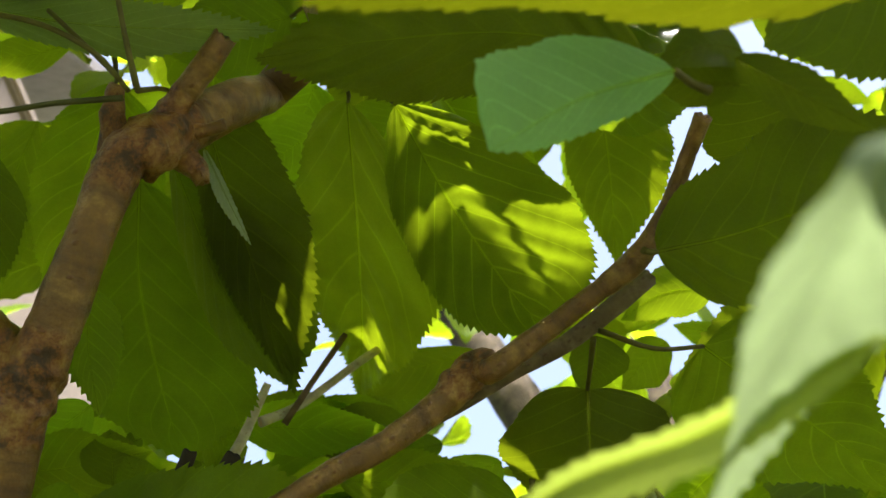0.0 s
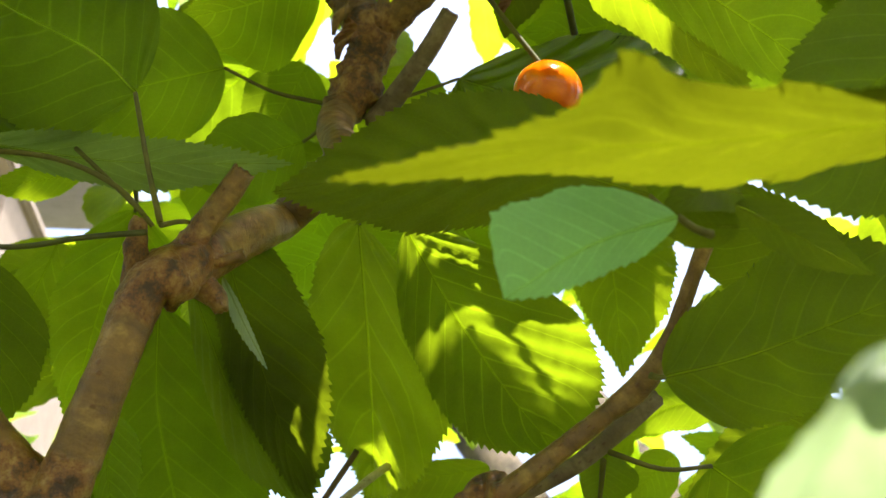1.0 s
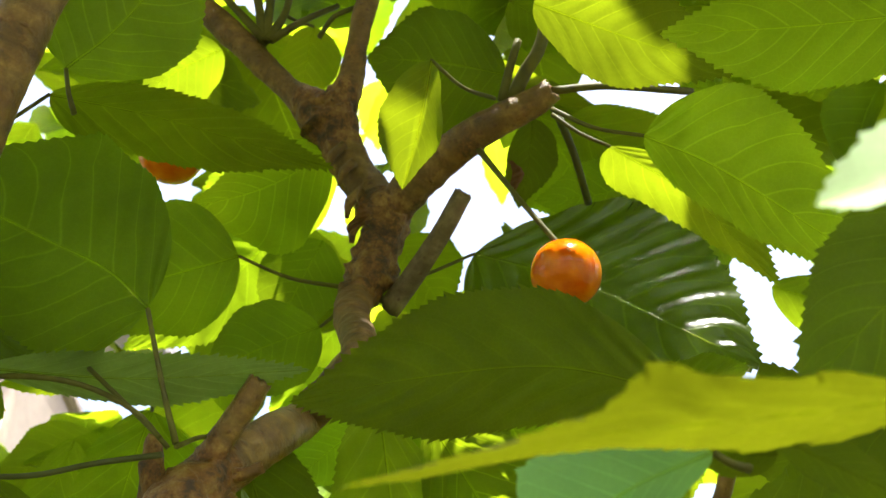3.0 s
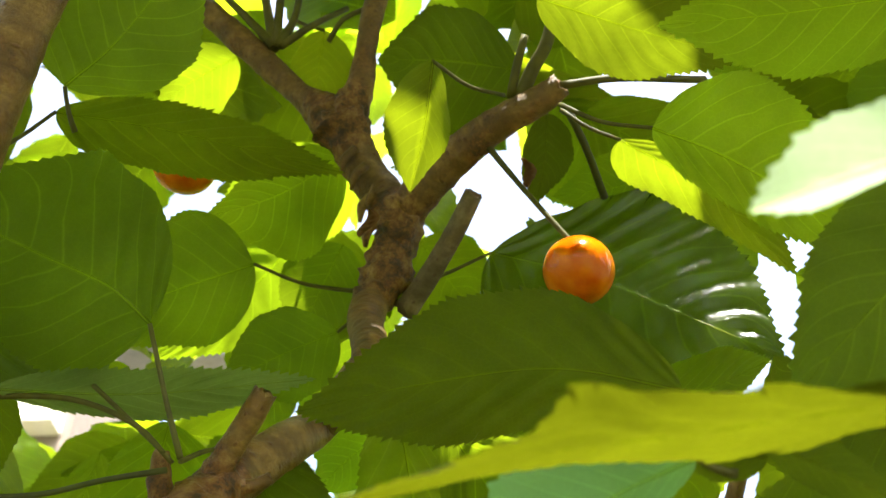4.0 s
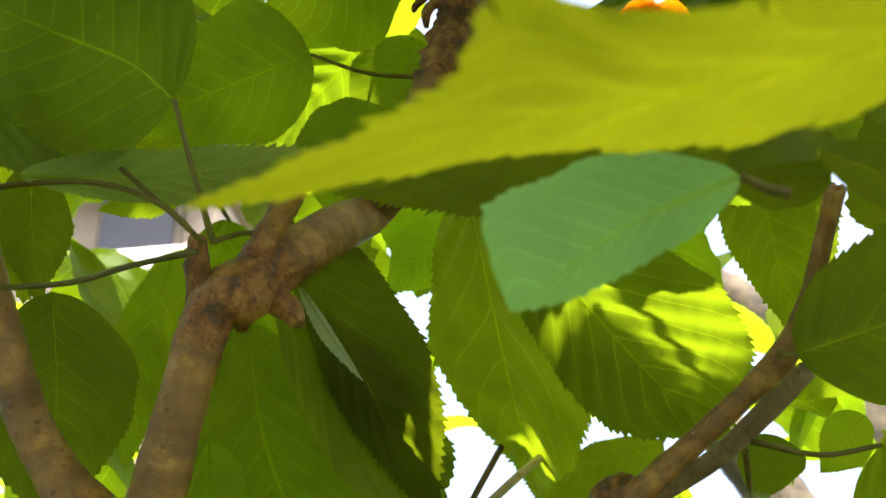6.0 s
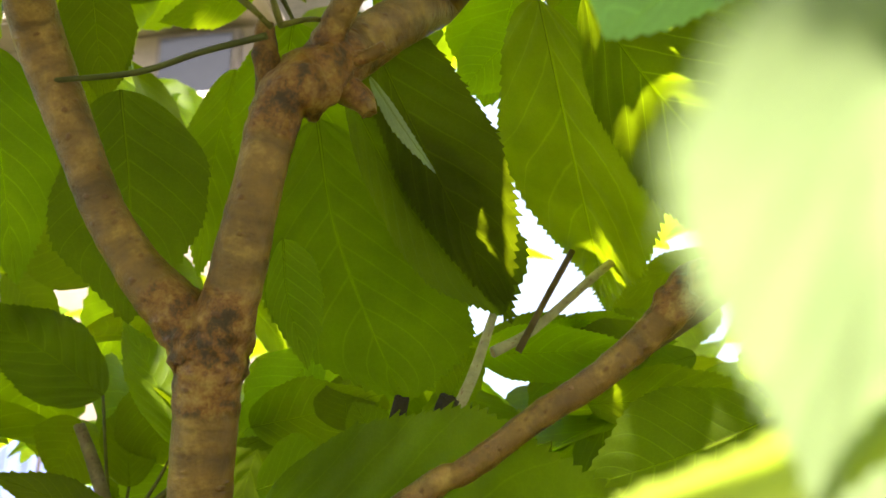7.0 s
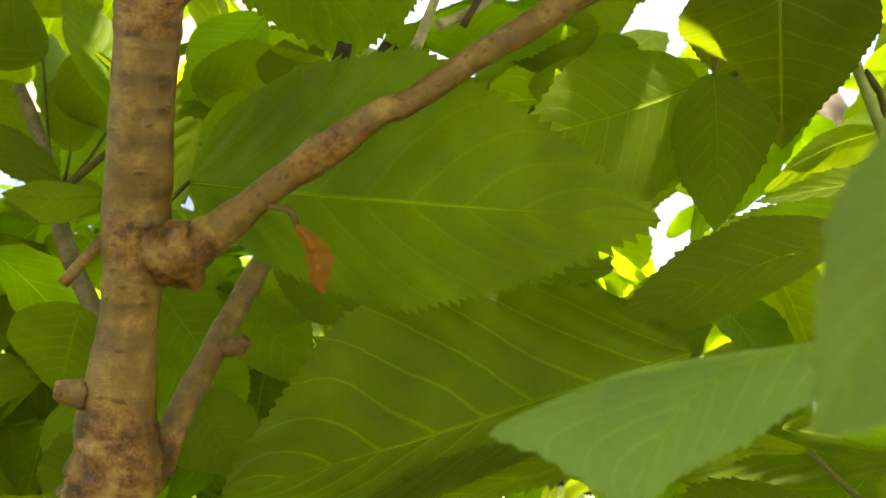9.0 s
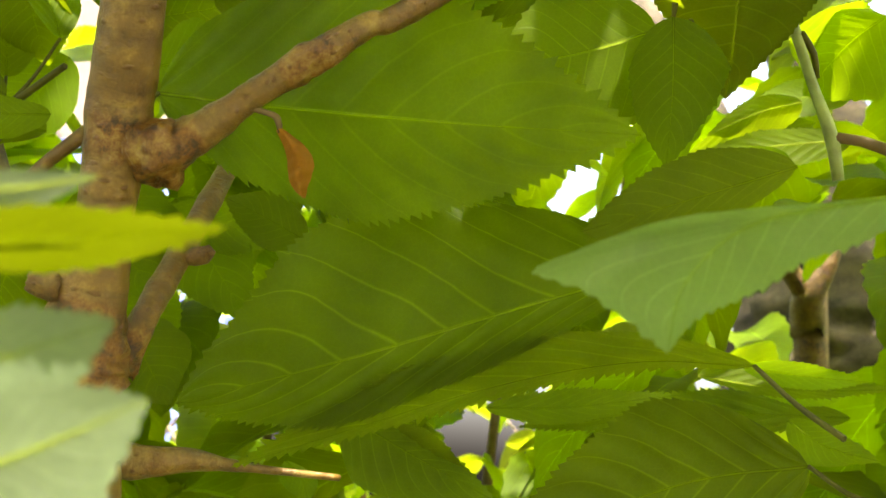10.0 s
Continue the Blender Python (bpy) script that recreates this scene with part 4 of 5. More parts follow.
blade([(0.0055, 0.4089, 1.4883), (0.0304, 0.4077, 1.4898), (0.0650, 0.4031, 1.4955)], (0.0320, 0.4078, 1.4956), (0.0307, 0.4085, 1.4849), LEAF_YOUNG)  # bgR
blade([(0.0744, 0.4211, 1.5036), (0.1031, 0.4149, 1.5003), (0.1354, 0.4047, 1.5016)], (0.0912, 0.4186, 1.5076), (0.1032, 0.4154, 1.4977), LEAF_BRIGHT)  # bgS
blade([(0.0974, 0.3965, 1.4893), (0.1078, 0.3939, 1.4822), (0.1230, 0.3892, 1.4784)], (0.1110, 0.3933, 1.4866), (0.1018, 0.3966, 1.4777), LEAF_BRIGHT)  # bgT
blade([(-0.0622, 0.4447, 1.4681), (-0.0559, 0.4456, 1.4617), (-0.0533, 0.4457, 1.4542)], (-0.0625, 0.4453, 1.4594), (-0.0508, 0.4468, 1.4620), LEAF_BRIGHT)  # bgU
blade([(-0.0368, 0.3872, 1.4824), (-0.0176, 0.3890, 1.4727), (0.0102, 0.3893, 1.4596)], (-0.0112, 0.3900, 1.4782), (-0.0304, 0.3897, 1.4620), LEAF_YOUNG)  # bgV
blade([(0.1225, 0.3811, 1.6147), (0.1126, 0.3874, 1.6073), (0.1010, 0.3961, 1.5927)], (0.1040, 0.3883, 1.6147), (0.1244, 0.3911, 1.5924), LEAF_BRIGHT)  # bgW
blade([(0.1061, 0.4150, 1.5972), (0.0922, 0.4196, 1.5939), (0.0762, 0.4252, 1.5866)], (0.0901, 0.4191, 1.5986), (0.0966, 0.4217, 1.5868), LEAF_BRIGHT)  # bgX
blade([(-0.1086, 0.3635, 1.7544), (-0.1224, 0.3631, 1.7484), (-0.1436, 0.3599, 1.7413)], (-0.1243, 0.3590, 1.7545), (-0.1262, 0.3676, 1.7416), LEAF_BRIGHT)  # bgY
blade([(0.1212, 0.2421, 1.6479), (0.1039, 0.2429, 1.6589), (0.0873, 0.2400, 1.6721)], (0.1051, 0.2399, 1.6635), (0.0853, 0.2581, 1.6513), LEAF_DARK, tip=0.2)  # rtop
blade([(0.1257, 0.3211, 1.7531), (0.1453, 0.3194, 1.7448), (0.1718, 0.3130, 1.7358)], (0.1447, 0.3150, 1.7518), (0.1435, 0.3287, 1.7360), LEAF)  # bgAA
blade([(0.1603, 0.4501, 1.6771), (0.1506, 0.4496, 1.6864), (0.1265, 0.4539, 1.6935)], (0.1421, 0.4504, 1.6939), (0.1512, 0.4560, 1.6741), LEAF_BRIGHT)  # bgAB
blade([(0.1858, 0.4412, 1.6745), (0.1676, 0.4490, 1.6732), (0.1487, 0.4579, 1.6674)], (0.1677, 0.4470, 1.6798), (0.1720, 0.4512, 1.6658), LEAF_BRIGHT)  # bgAC
blade([(-0.0257, 0.3053, 1.8010), (-0.0490, 0.3116, 1.7906), (-0.0745, 0.3131, 1.7827)], (-0.0491, 0.3029, 1.8025), (-0.0416, 0.3285, 1.7753), LEAF_BRIGHT, veins=1.2)  # bgAD
blade([(0.0577, 0.1584, 1.6042), (0.0521, 0.1598, 1.6051), (0.0437, 0.1614, 1.6063)], (0.0519, 0.1577, 1.6088), (0.0517, 0.1625, 1.6022), LEAF_DARK)  # rtopb
blade([(-0.1751, 0.4017, 1.6658), (-0.1864, 0.3929, 1.6714), (-0.2049, 0.3783, 1.6779)], (-0.1851, 0.3903, 1.6811), (-0.1962, 0.3933, 1.6613), LEAF_YOUNG)  # cl9
# added bright blade over dark2, standing for the sun patch on that leaf
blade([(-0.0681, 0.2872, 1.6241), (-0.0680, 0.2927, 1.6106), (-0.0643, 0.2993, 1.5945)], (-0.0726, 0.2921, 1.6092), (-0.0600, 0.2954, 1.6127), LEAF_BRIGHT, pleat=2.5, veins=1.4)  # quilt2
leaf((0.0587, 0.1579, 1.6102), (0.0440, 0.1561, 1.6050), 0.0106, (0.3329, -0.0007, -0.9429), 0.2, 0.3, LEAF_DARK, None)  # curl
leaf((-0.0437, 0.2633, 1.6694), (-0.0176, 0.3226, 1.6104), 0.0258, (0.9428, -0.0988, 0.3185), 0.04, 0.1, LEAF_DARK, (-0.0433, 0.2517, 1.6483), sides=(1.34, 0.66))  # dark
leaf((-0.1629, 0.2966, 1.6956), (-0.1693, 0.3380, 1.6380), 0.0335, (0.9059, 0.3853, 0.1756), 0.05, 0.1, LEAF, None)  # leftedge
leaf((-0.1443, 0.3205, 1.7321), (-0.1624, 0.3554, 1.7039), 0.0250, (0.9244, 0.3371, -0.1784), 0.05, 0.1, LEAF, None)  # leftlight
leaf((0.0637, 0.3205, 1.8324), (0.1287, 0.3486, 1.8048), 0.0396, (0.5055, -0.7516, 0.4238), 0.04, 0.1, LEAF_YOUNG, None)  # upr3
leaf((0.1220, 0.1714, 1.7215), (0.0623, 0.1893, 1.7337), 0.0298, (0.1636, 0.8652, -0.4739), 0.05, 0.1, LEAF_YOUNG, None, sides=(1.04, 0.96))  # rtop
leaf((0.0403, 0.2350, 1.7986), (0.0997, 0.2385, 1.7712), 0.0311, (0.2497, -0.8673, 0.4306), 0.05, 0.1, LEAF_DARK, None, sides=(1.06, 0.94))  # rtop2
leaf((0.0376, 0.2664, 1.8365), (0.0695, 0.2908, 1.8405), 0.0259, (0.5861, -0.7926, 0.1682), 0.05, 0.1, LEAF, None)  # rtop3
leaf((-0.0313, 0.3609, 1.8058), (-0.0511, 0.3834, 1.7747), 0.0340, (0.8795, 0.1498, -0.4517), 0.05, 0.1, LEAF_DARK, None)  # green3
leaf((-0.0026, 0.3936, 1.8316), (0.0193, 0.4143, 1.8068), 0.0419, (0.8108, -0.5062, 0.2937), 0.05, 0.1, LEAF_BRIGHT, None)  # behindfork
leaf((0.0579, 0.3622, 1.8782), (0.0956, 0.4129, 1.8486), 0.0503, (0.8286, -0.5470, 0.1188), 0.05, 0.1, LEAF_BRIGHT, None)  # lightb
leaf((0.0530, 0.2662, 1.6739), (0.1009, 0.2874, 1.7001), 0.0255, (0.1194, -0.8669, 0.4839), 0.05, 0.1, LEAF, None)  # low4
leaf((0.1440, 0.3040, 1.6325), (0.0928, 0.3461, 1.6227), 0.0402, (0.1627, -0.0329, -0.9861), 0.05, 0.1, LEAF, None)  # rlow4
leaf((-0.0219, 0.3859, 1.7575), (-0.0374, 0.4055, 1.7210), 0.0392, (0.9334, 0.0906, -0.3474), 0.03, 0.1, LEAF_BRIGHT, None)  # midl
leaf((0.0128, 0.3958, 1.7558), (-0.0037, 0.4079, 1.7341), 0.0334, (0.8232, 0.1381, -0.5508), 0.03, 0.1, LEAF_BRIGHT, None)  # midl2
leaf((0.0435, 0.3321, 1.5857), (0.0257, 0.3396, 1.5581), 0.0280, (0.8242, -0.0967, -0.5580), 0.05, 0.1, LEAF_BRIGHT, None)  # yl2
leaf((0.0836, 0.3432, 1.5564), (0.0228, 0.3491, 1.5315), 0.0216, (0.3645, 0.5271, -0.7677), 0.05, 0.08, LEAF_BRIGHT, None, sides=(0.89, 1.11))  # rl8
leaf((-0.1455, 0.4095, 1.6040), (-0.1697, 0.4093, 1.6505), 0.0261, (-0.5000, -0.8248, -0.2640), 0.05, 0.15, LEAF_YOUNG, (-0.1604, 0.4057, 1.5763))  # cl2
leaf((-0.1668, 0.4201, 1.5927), (-0.1743, 0.4274, 1.6280), 0.0208, (-0.8246, -0.5627, -0.0579), 0.05, 0.1, LEAF_YOUNG, (-0.1613, 0.4056, 1.5763))  # cl3
leaf((-0.1466, 0.4104, 1.5713), (-0.1912, 0.4216, 1.5752), 0.0203, (-0.1742, -0.3716, -0.9119), 0.05, 0.1, LEAF_YOUNG, None)  # cl5
leaf((-0.1921, 0.4268, 1.6198), (-0.2115, 0.4518, 1.5997), 0.0297, (0.8031, 0.1628, -0.5732), 0.05, 0.1, LEAF, None)  # cl6
leaf((-0.1100, 0.3845, 1.6030), (-0.0628, 0.3706, 1.6081), 0.0244, (-0.2584, -0.5997, 0.7574), 0.05, 0.1, LEAF_BRIGHT, None)  # bg1
leaf((-0.0577, 0.3477, 1.5847), (-0.0674, 0.3508, 1.6004), 0.0130, (-0.8435, -0.2665, -0.4663), 0.05, 0.1, LEAF_BRIGHT, None)  # bg2
leaf((-0.0458, 0.3760, 1.6028), (-0.0397, 0.3902, 1.6267), 0.0143, (-0.7966, -0.4090, 0.4453), 0.05, 0.1, LEAF_BRIGHT, None)  # bg3
leaf((-0.0312, 0.4301, 1.6409), (0.0081, 0.4371, 1.6436), 0.0149, (0.0524, -0.6077, 0.7924), 0.05, 0.1, LEAF_BRIGHT, None)  # bg4
leaf((-0.0020, 0.5094, 1.6772), (0.0365, 0.5320, 1.6963), 0.0327, (-0.1094, -0.5263, 0.8432), 0.05, 0.1, LEAF, None)  # bg5
leaf((0.0018, 0.3641, 1.5727), (0.0413, 0.3939, 1.5725), 0.0268, (0.2784, -0.3632, 0.8891), 0.05, 0.1, LEAF_BRIGHT, None)  # bg6
leaf((-0.0955, 0.3537, 1.5769), (-0.0800, 0.3740, 1.5892), 0.0248, (-0.0429, -0.4927, 0.8691), 0.05, 0.1, LEAF, None)  # bg7
leaf((-0.1120, 0.4093, 1.5089), (-0.0965, 0.4151, 1.4830), 0.0318, (0.8606, -0.0276, 0.5085), 0.05, 0.1, LEAF, None)  # lo1
leaf((-0.1309, 0.3630, 1.5315), (-0.1466, 0.3870, 1.5054), 0.0380, (0.9126, 0.2242, -0.3420), 0.05, 0.1, LEAF, None)  # lo2
leaf((-0.1209, 0.3813, 1.5472), (-0.1003, 0.3987, 1.5156), 0.0432, (0.8506, -0.0559, 0.5228), 0.05, 0.1, LEAF, None)  # lo3
leaf((0.1394, 0.4709, 1.4960), (0.0184, 0.4841, 1.4859), 0.0189, (0.0188, -0.4906, -0.8712), 0.05, 0.1, LEAF_BRIGHT, None)  # lo4
leaf((0.0967, 0.4454, 1.5066), (0.1450, 0.4694, 1.5062), 0.0153, (0.3175, -0.6268, 0.7116), 0.05, 0.1, LEAF_BRIGHT, None)  # lo5
leaf((-0.0319, 0.3928, 1.4787), (0.0087, 0.3978, 1.4593), 0.0238, (0.4247, -0.4867, 0.7634), 0.05, 0.15, LEAF, None)  # lo6
leaf((-0.0222, 0.4156, 1.4676), (0.0038, 0.4185, 1.4567), 0.0154, (0.3953, -0.3181, 0.8617), 0.05, 0.1, LEAF_YOUNG, None)  # lo7
leaf((0.0224, 0.4312, 1.5552), (-0.0247, 0.4486, 1.5525), 0.0125, (0.0032, -0.1484, -0.9889), 0.05, 0.1, LEAF_BRIGHT, None)  # lo8
leaf((-0.0983, 0.3843, 1.5400), (-0.0572, 0.4076, 1.5403), 0.0169, (0.2354, -0.4267, 0.8732), 0.05, 0.1, LEAF_YOUNG, None)  # lo9
leaf((-0.1181, 0.3646, 1.4717), (-0.1418, 0.3790, 1.4949), 0.0276, (-0.7191, -0.5886, -0.3694), 0.05, 0.1, LEAF_DARK, None)  # lo10
leaf((0.0941, 0.3863, 1.6074), (0.1348, 0.4077, 1.6180), 0.0262, (0.0978, -0.5846, 0.8054), 0.05, 0.1, LEAF_BRIGHT, None)  # ur1
leaf((0.0173, 0.4166, 1.6337), (-0.0199, 0.4346, 1.6315), 0.0229, (0.0858, 0.0530, -0.9949), 0.05, 0.1, LEAF, None)  # ur2
leaf((-0.1069, 0.3922, 1.6054), (-0.0718, 0.4112, 1.6272), 0.0277, (-0.1079, -0.6563, 0.7468), 0.05, 0.1, LEAF_BRIGHT, None)  # ul1
leaf((-0.1592, 0.4053, 1.6245), (-0.1564, 0.4301, 1.6007), 0.0270, (0.9894, 0.0267, 0.1427), 0.05, 0.1, LEAF, None)  # ul2
leaf((-0.1562, 0.4487, 1.6109), (-0.1819, 0.4534, 1.5745), 0.0312, (0.8179, 0.1228, -0.5621), 0.05, 0.1, LEAF_BRIGHT, None)  # ul3
leaf((-0.0963, 0.3933, 1.5471), (-0.0723, 0.4118, 1.5110), 0.0274, (0.8459, -0.0634, 0.5295), 0.05, 0.1, LEAF, None)  # lo11
leaf((-0.1285, 0.4255, 1.5248), (-0.1055, 0.4425, 1.4965), 0.0375, (0.7786, -0.0115, 0.6274), 0.05, 0.1, LEAF_YOUNG, None)  # lo12
leaf((-0.1499, 0.4068, 1.5070), (-0.1449, 0.4133, 1.4734), 0.0277, (0.9676, 0.1794, 0.1776), 0.05, 0.1, LEAF, None)  # lo14
leaf((-0.0230, 0.4352, 1.6434), (0.0245, 0.4425, 1.6410), 0.0228, (0.1291, -0.5753, 0.8077), 0.05, 0.1, LEAF, None)  # lo15
leaf((-0.0857, 0.3781, 1.6246), (-0.1152, 0.3883, 1.6006), 0.0222, (0.6589, 0.2121, -0.7217), 0.05, 0.1, LEAF_BRIGHT, None)  # lo16
leaf((0.0301, 0.4248, 1.6303), (0.0075, 0.4226, 1.6239), 0.0118, (0.2648, 0.0728, -0.9615), 0.05, 0.1, LEAF, None)  # lo17
leaf((0.1269, 0.4297, 1.6057), (0.0892, 0.4283, 1.5981), 0.0147, (0.2006, -0.1871, -0.9616), 0.05, 0.1, LEAF_BRIGHT, None)  # lo18
leaf((0.0709, 0.4302, 1.5803), (0.1212, 0.4505, 1.6014), 0.0194, (-0.1230, -0.5547, 0.8229), 0.05, 0.1, LEAF, None)  # lo19
leaf((-0.0434, 0.4170, 1.6330), (0.0106, 0.4142, 1.6317), 0.0207, (-0.0094, -0.5483, 0.8362), 0.05, 0.1, LEAF_BRIGHT, None)  # lo20
leaf((-0.0067, 0.4236, 1.6155), (0.0512, 0.4195, 1.6161), 0.0228, (-0.0440, -0.5122, 0.8577), 0.05, 0.1, LEAF_BRIGHT, None)  # lo22
leaf((-0.0737, 0.3700, 1.5966), (-0.0774, 0.3721, 1.6150), 0.0194, (-0.9333, -0.3260, -0.1509), 0.05, 0.1, LEAF_YOUNG, None)  # lo23
leaf((-0.0424, 0.4306, 1.6331), (-0.0643, 0.4291, 1.6251), 0.0166, (0.3385, 0.0618, -0.9389), 0.05, 0.1, LEAF_BRIGHT, None)  # lo27
leaf((-0.1140, 0.3958, 1.6293), (-0.0981, 0.4061, 1.6100), 0.0237, (0.8041, -0.1715, 0.5693), 0.05, 0.1, LEAF_BRIGHT, None)  # lo28
leaf((-0.1269, 0.3846, 1.7121), (-0.1326, 0.3972, 1.6743), 0.0225, (0.9763, 0.2012, -0.0801), 0.05, 0.1, LEAF_BRIGHT, None)  # lo29
leaf((-0.2272, 0.4202, 1.6776), (-0.2067, 0.4317, 1.6574), 0.0202, (0.7214, -0.0832, 0.6875), 0.05, 0.1, LEAF_YOUNG, None)  # lo30
# lit fold of the dark leaf, its brightness given by the pale colour
leaf((-0.0390, 0.2561, 1.6480), (-0.0277, 0.2749, 1.6317), 0.0034, (0.9084, -0.3585, 0.2152), 0.03, 0.2, LEAF_GLARE, None, sides=(0.75, 1.25))  # foldb
leaf((0.1159, 0.3931, 1.5782), (0.0632, 0.3910, 1.5687), 0.0124, (0.1792, -0.0491, -0.9826), 0.04, 0.1, LEAF_BRIGHT, None, sides=(1.14, 0.86))  # rr1
leaf((0.0805, 0.3837, 1.5035), (0.1193, 0.3869, 1.5016), 0.0081, (0.0796, -0.4087, 0.9092), 0.04, 0.1, LEAF_BRIGHT, None)  # rr4
leaf((-0.0500, 0.3691, 1.5310), (-0.0747, 0.3652, 1.5424), 0.0168, (-0.3857, -0.2022, -0.9002), 0.04, 0.1, LEAF, None)  # rr6
leaf((0.1661, 0.6909, 1.7943), (0.2035, 0.6846, 1.8199), 0.0167, (-0.5560, -0.4434, 0.7030), 0.05, 0.1, LEAF_BRIGHT, None)  # gx1
leaf((0.2422, 0.7389, 1.8044), (0.2076, 0.7351, 1.8140), 0.0158, (-0.2823, 0.1980, -0.9387), 0.05, 0.1, LEAF_BRIGHT, None)  # gx2
leaf((0.1795, 0.6609, 1.7464), (0.2158, 0.6533, 1.7550), 0.0173, (-0.2981, -0.5038, 0.8107), 0.05, 0.1, LEAF_BRIGHT, None)  # gx3
leaf((0.2873, 0.7281, 1.8175), (0.2527, 0.7242, 1.8271), 0.0158, (-0.2838, 0.2329, -0.9302), 0.05, 0.1, LEAF_BRIGHT, None)  # gx4
leaf((0.2890, 0.6418, 1.9570), (0.3276, 0.6474, 1.9441), 0.0177, (0.2860, -0.8148, 0.5042), 0.05, 0.1, LEAF_BRIGHT, None)  # gx5
leaf((-0.2564, 0.6505, 1.9670), (-0.2099, 0.6449, 1.9785), 0.0197, (-0.2336, -0.7963, 0.5580), 0.05, 0.1, LEAF_BRIGHT, None)  # gx8
leaf((-0.0844, 0.6132, 2.0314), (-0.0692, 0.6342, 2.0055), 0.0158, (0.9007, -0.3699, 0.2280), 0.05, 0.1, LEAF_BRIGHT, None)  # gx10
leaf((0.0568, 0.8258, 1.6410), (0.0824, 0.8230, 1.6667), 0.0138, (-0.6822, -0.3519, 0.6409), 0.05, 0.1, LEAF_BRIGHT, None)  # gx11
leaf((-0.1796, 0.6474, 1.9781), (-0.1517, 0.6357, 1.9959), 0.0177, (-0.5496, -0.7493, 0.3694), 0.05, 0.1, LEAF_BRIGHT, None)  # gx12

# ---- cherries ----
FRUIT, _nt, _p, _o = blank("ripening_cherry_skin")
_co = _nt.nodes.new("ShaderNodeTexCoord")
_nz = node(_nt, "ShaderNodeTexNoise", Scale=120.0, Detail=4.0)
_nt.links.new(_co.outputs["Object"], _nz.inputs["Vector"])
_r = ramp(_nt, _nz.outputs["Fac"], [(0.3, (0.48, 0.075, 0.0005)), (0.55, (0.62, 0.165, 0.001)), (0.75, (0.72, 0.26, 0.003))])
_nt.links.new(_r.outputs[0], _p.inputs["Base Color"])
_p.inputs["Roughness"].default_value = 0.12
_p.inputs["Specular IOR Level"].default_value = 0.3
_p.inputs["Coat Weight"].default_value = 0.25
_p.inputs["Coat IOR"].default_value = 1.35
_p.inputs["Coat Roughness"].default_value = 0.02
_p.inputs["Subsurface Weight"].default_value = 0.25
_p.inputs["Subsurface Radius"].default_value = (0.006, 0.002, 0.0005)
_p.inputs["Subsurface Scale"].default_value = 1.0


def cherry(name, place, r, stalk_line, label):
    """A cherry with a dimple where its stalk sits."""
    bm = bmesh.new()
    bmesh.ops.create_uvsphere(bm, u_segments=48, v_segments=32, radius=r)
    for v in bm.verts:
        z = v.co.z / r
        k = max(0.0, (z - 0.72) / 0.28)
        v.co.z -= r * 0.22 * k * k
        v.co *= 1 + 0.02 * noise.noise(v.co * 120)
        v.co.z *= 0.97
    for f in bm.faces:
        f.smooth = True
    ob = part(name, bm, FRUIT, None)
    ob.location = place
    bm = bmesh.new()
    tube(bm, [(q - Vector(place), s) for q, s in smooth_line(stalk_line, [0.0011, 0.0008, 0.0009], 0.003)], 10, 0.04)
    part("stalk", bm, STALK, ob)
    return tagged(ob, label, "cherry", "cherries on the tree")


cherry("cherry", (0.0477, 0.2737, 1.7245), 0.0105, [(0.0231, 0.2768, 1.7789), (0.0348, 0.2729, 1.7538), (0.0477, 0.2737, 1.7330)], "glossy orange-red ripening cherry hanging on a green stalk")
cherry("cherry", (-0.0801, 0.3026, 1.7995), 0.0115, [(-0.0741, 0.3146, 1.8329), (-0.0781, 0.3076, 1.8209), (-0.0801, 0.3026, 1.8119)], "orange-red cherry half hidden behind a leaf")

# ---- dry orange leaf hanging from the branch ----
DRY = leaf_material("dry_leaf", (0.60, 0.33, 0.05), (0.80, 0.46, 0.07), 0.55, 0.6)
DRY_BROWN = leaf_material("brown_curl", (0.13, 0.065, 0.02), (0.16, 0.07, 0.02), 0.4, 0.7)


def dry_leaf(top, end, width, across, label="withered curled orange leaf", material=DRY):
    bm = bmesh.new()
    a, e, w = Vector(top), Vector(end), Vector(across).normalized()
    n = (e - a).cross(w).normalized()
    g = []
    for i in range(31):
        s = i / 30
        h = width * math.sin(math.pi * min(1, s * 0.9 + 0.08)) ** 0.8
        row = []
        for j in range(9):
            v = j / 8 - 0.5
            q = a.lerp(e, s) + w * (v * h + 0.0016 * math.sin(5 * s)) + n * (0.5 * h * math.cos(v * 5) + 0.0006 * math.sin(30 * s + 4 * v))
            row.append(bm.verts.new(q))
        g.append(row)
    for i in range(30):
        for j in range(8):
            bm.faces.new((g[i][j], g[i][j + 1], g[i + 1][j + 1], g[i + 1][j])).smooth = True
    return part("withered_leaf", bm, material, TREE, label)


dry_leaf((-0.0438, 0.2762, 1.5381), (-0.0361, 0.2785, 1.5238), 0.0058, (0.9966, 0.0640, 0.0520))
dry_leaf((0.0353, 0.2833, 1.7774), (0.0383, 0.2893, 1.7691), 0.0040, (0.9966, 0.0640, 0.0520), "small curl of dry brown leaf", DRY_BROWN)
dry_leaf((-0.0128, 0.2697, 1.7478), (-0.0147, 0.2748, 1.7412), 0.0042, (0.9966, 0.0640, 0.0520), "dried brown blossom remains on a thread", DRY_BROWN)
stem("leaf_stalk", STALK_BROWN, [(-0.0114, 0.2637, 1.7521), (-0.0137, 0.2679, 1.7499), (-0.0132, 0.2701, 1.7473)],
     [0.0003, 0.0003, 0.0003], TREE, rough=0.04, sides=6)
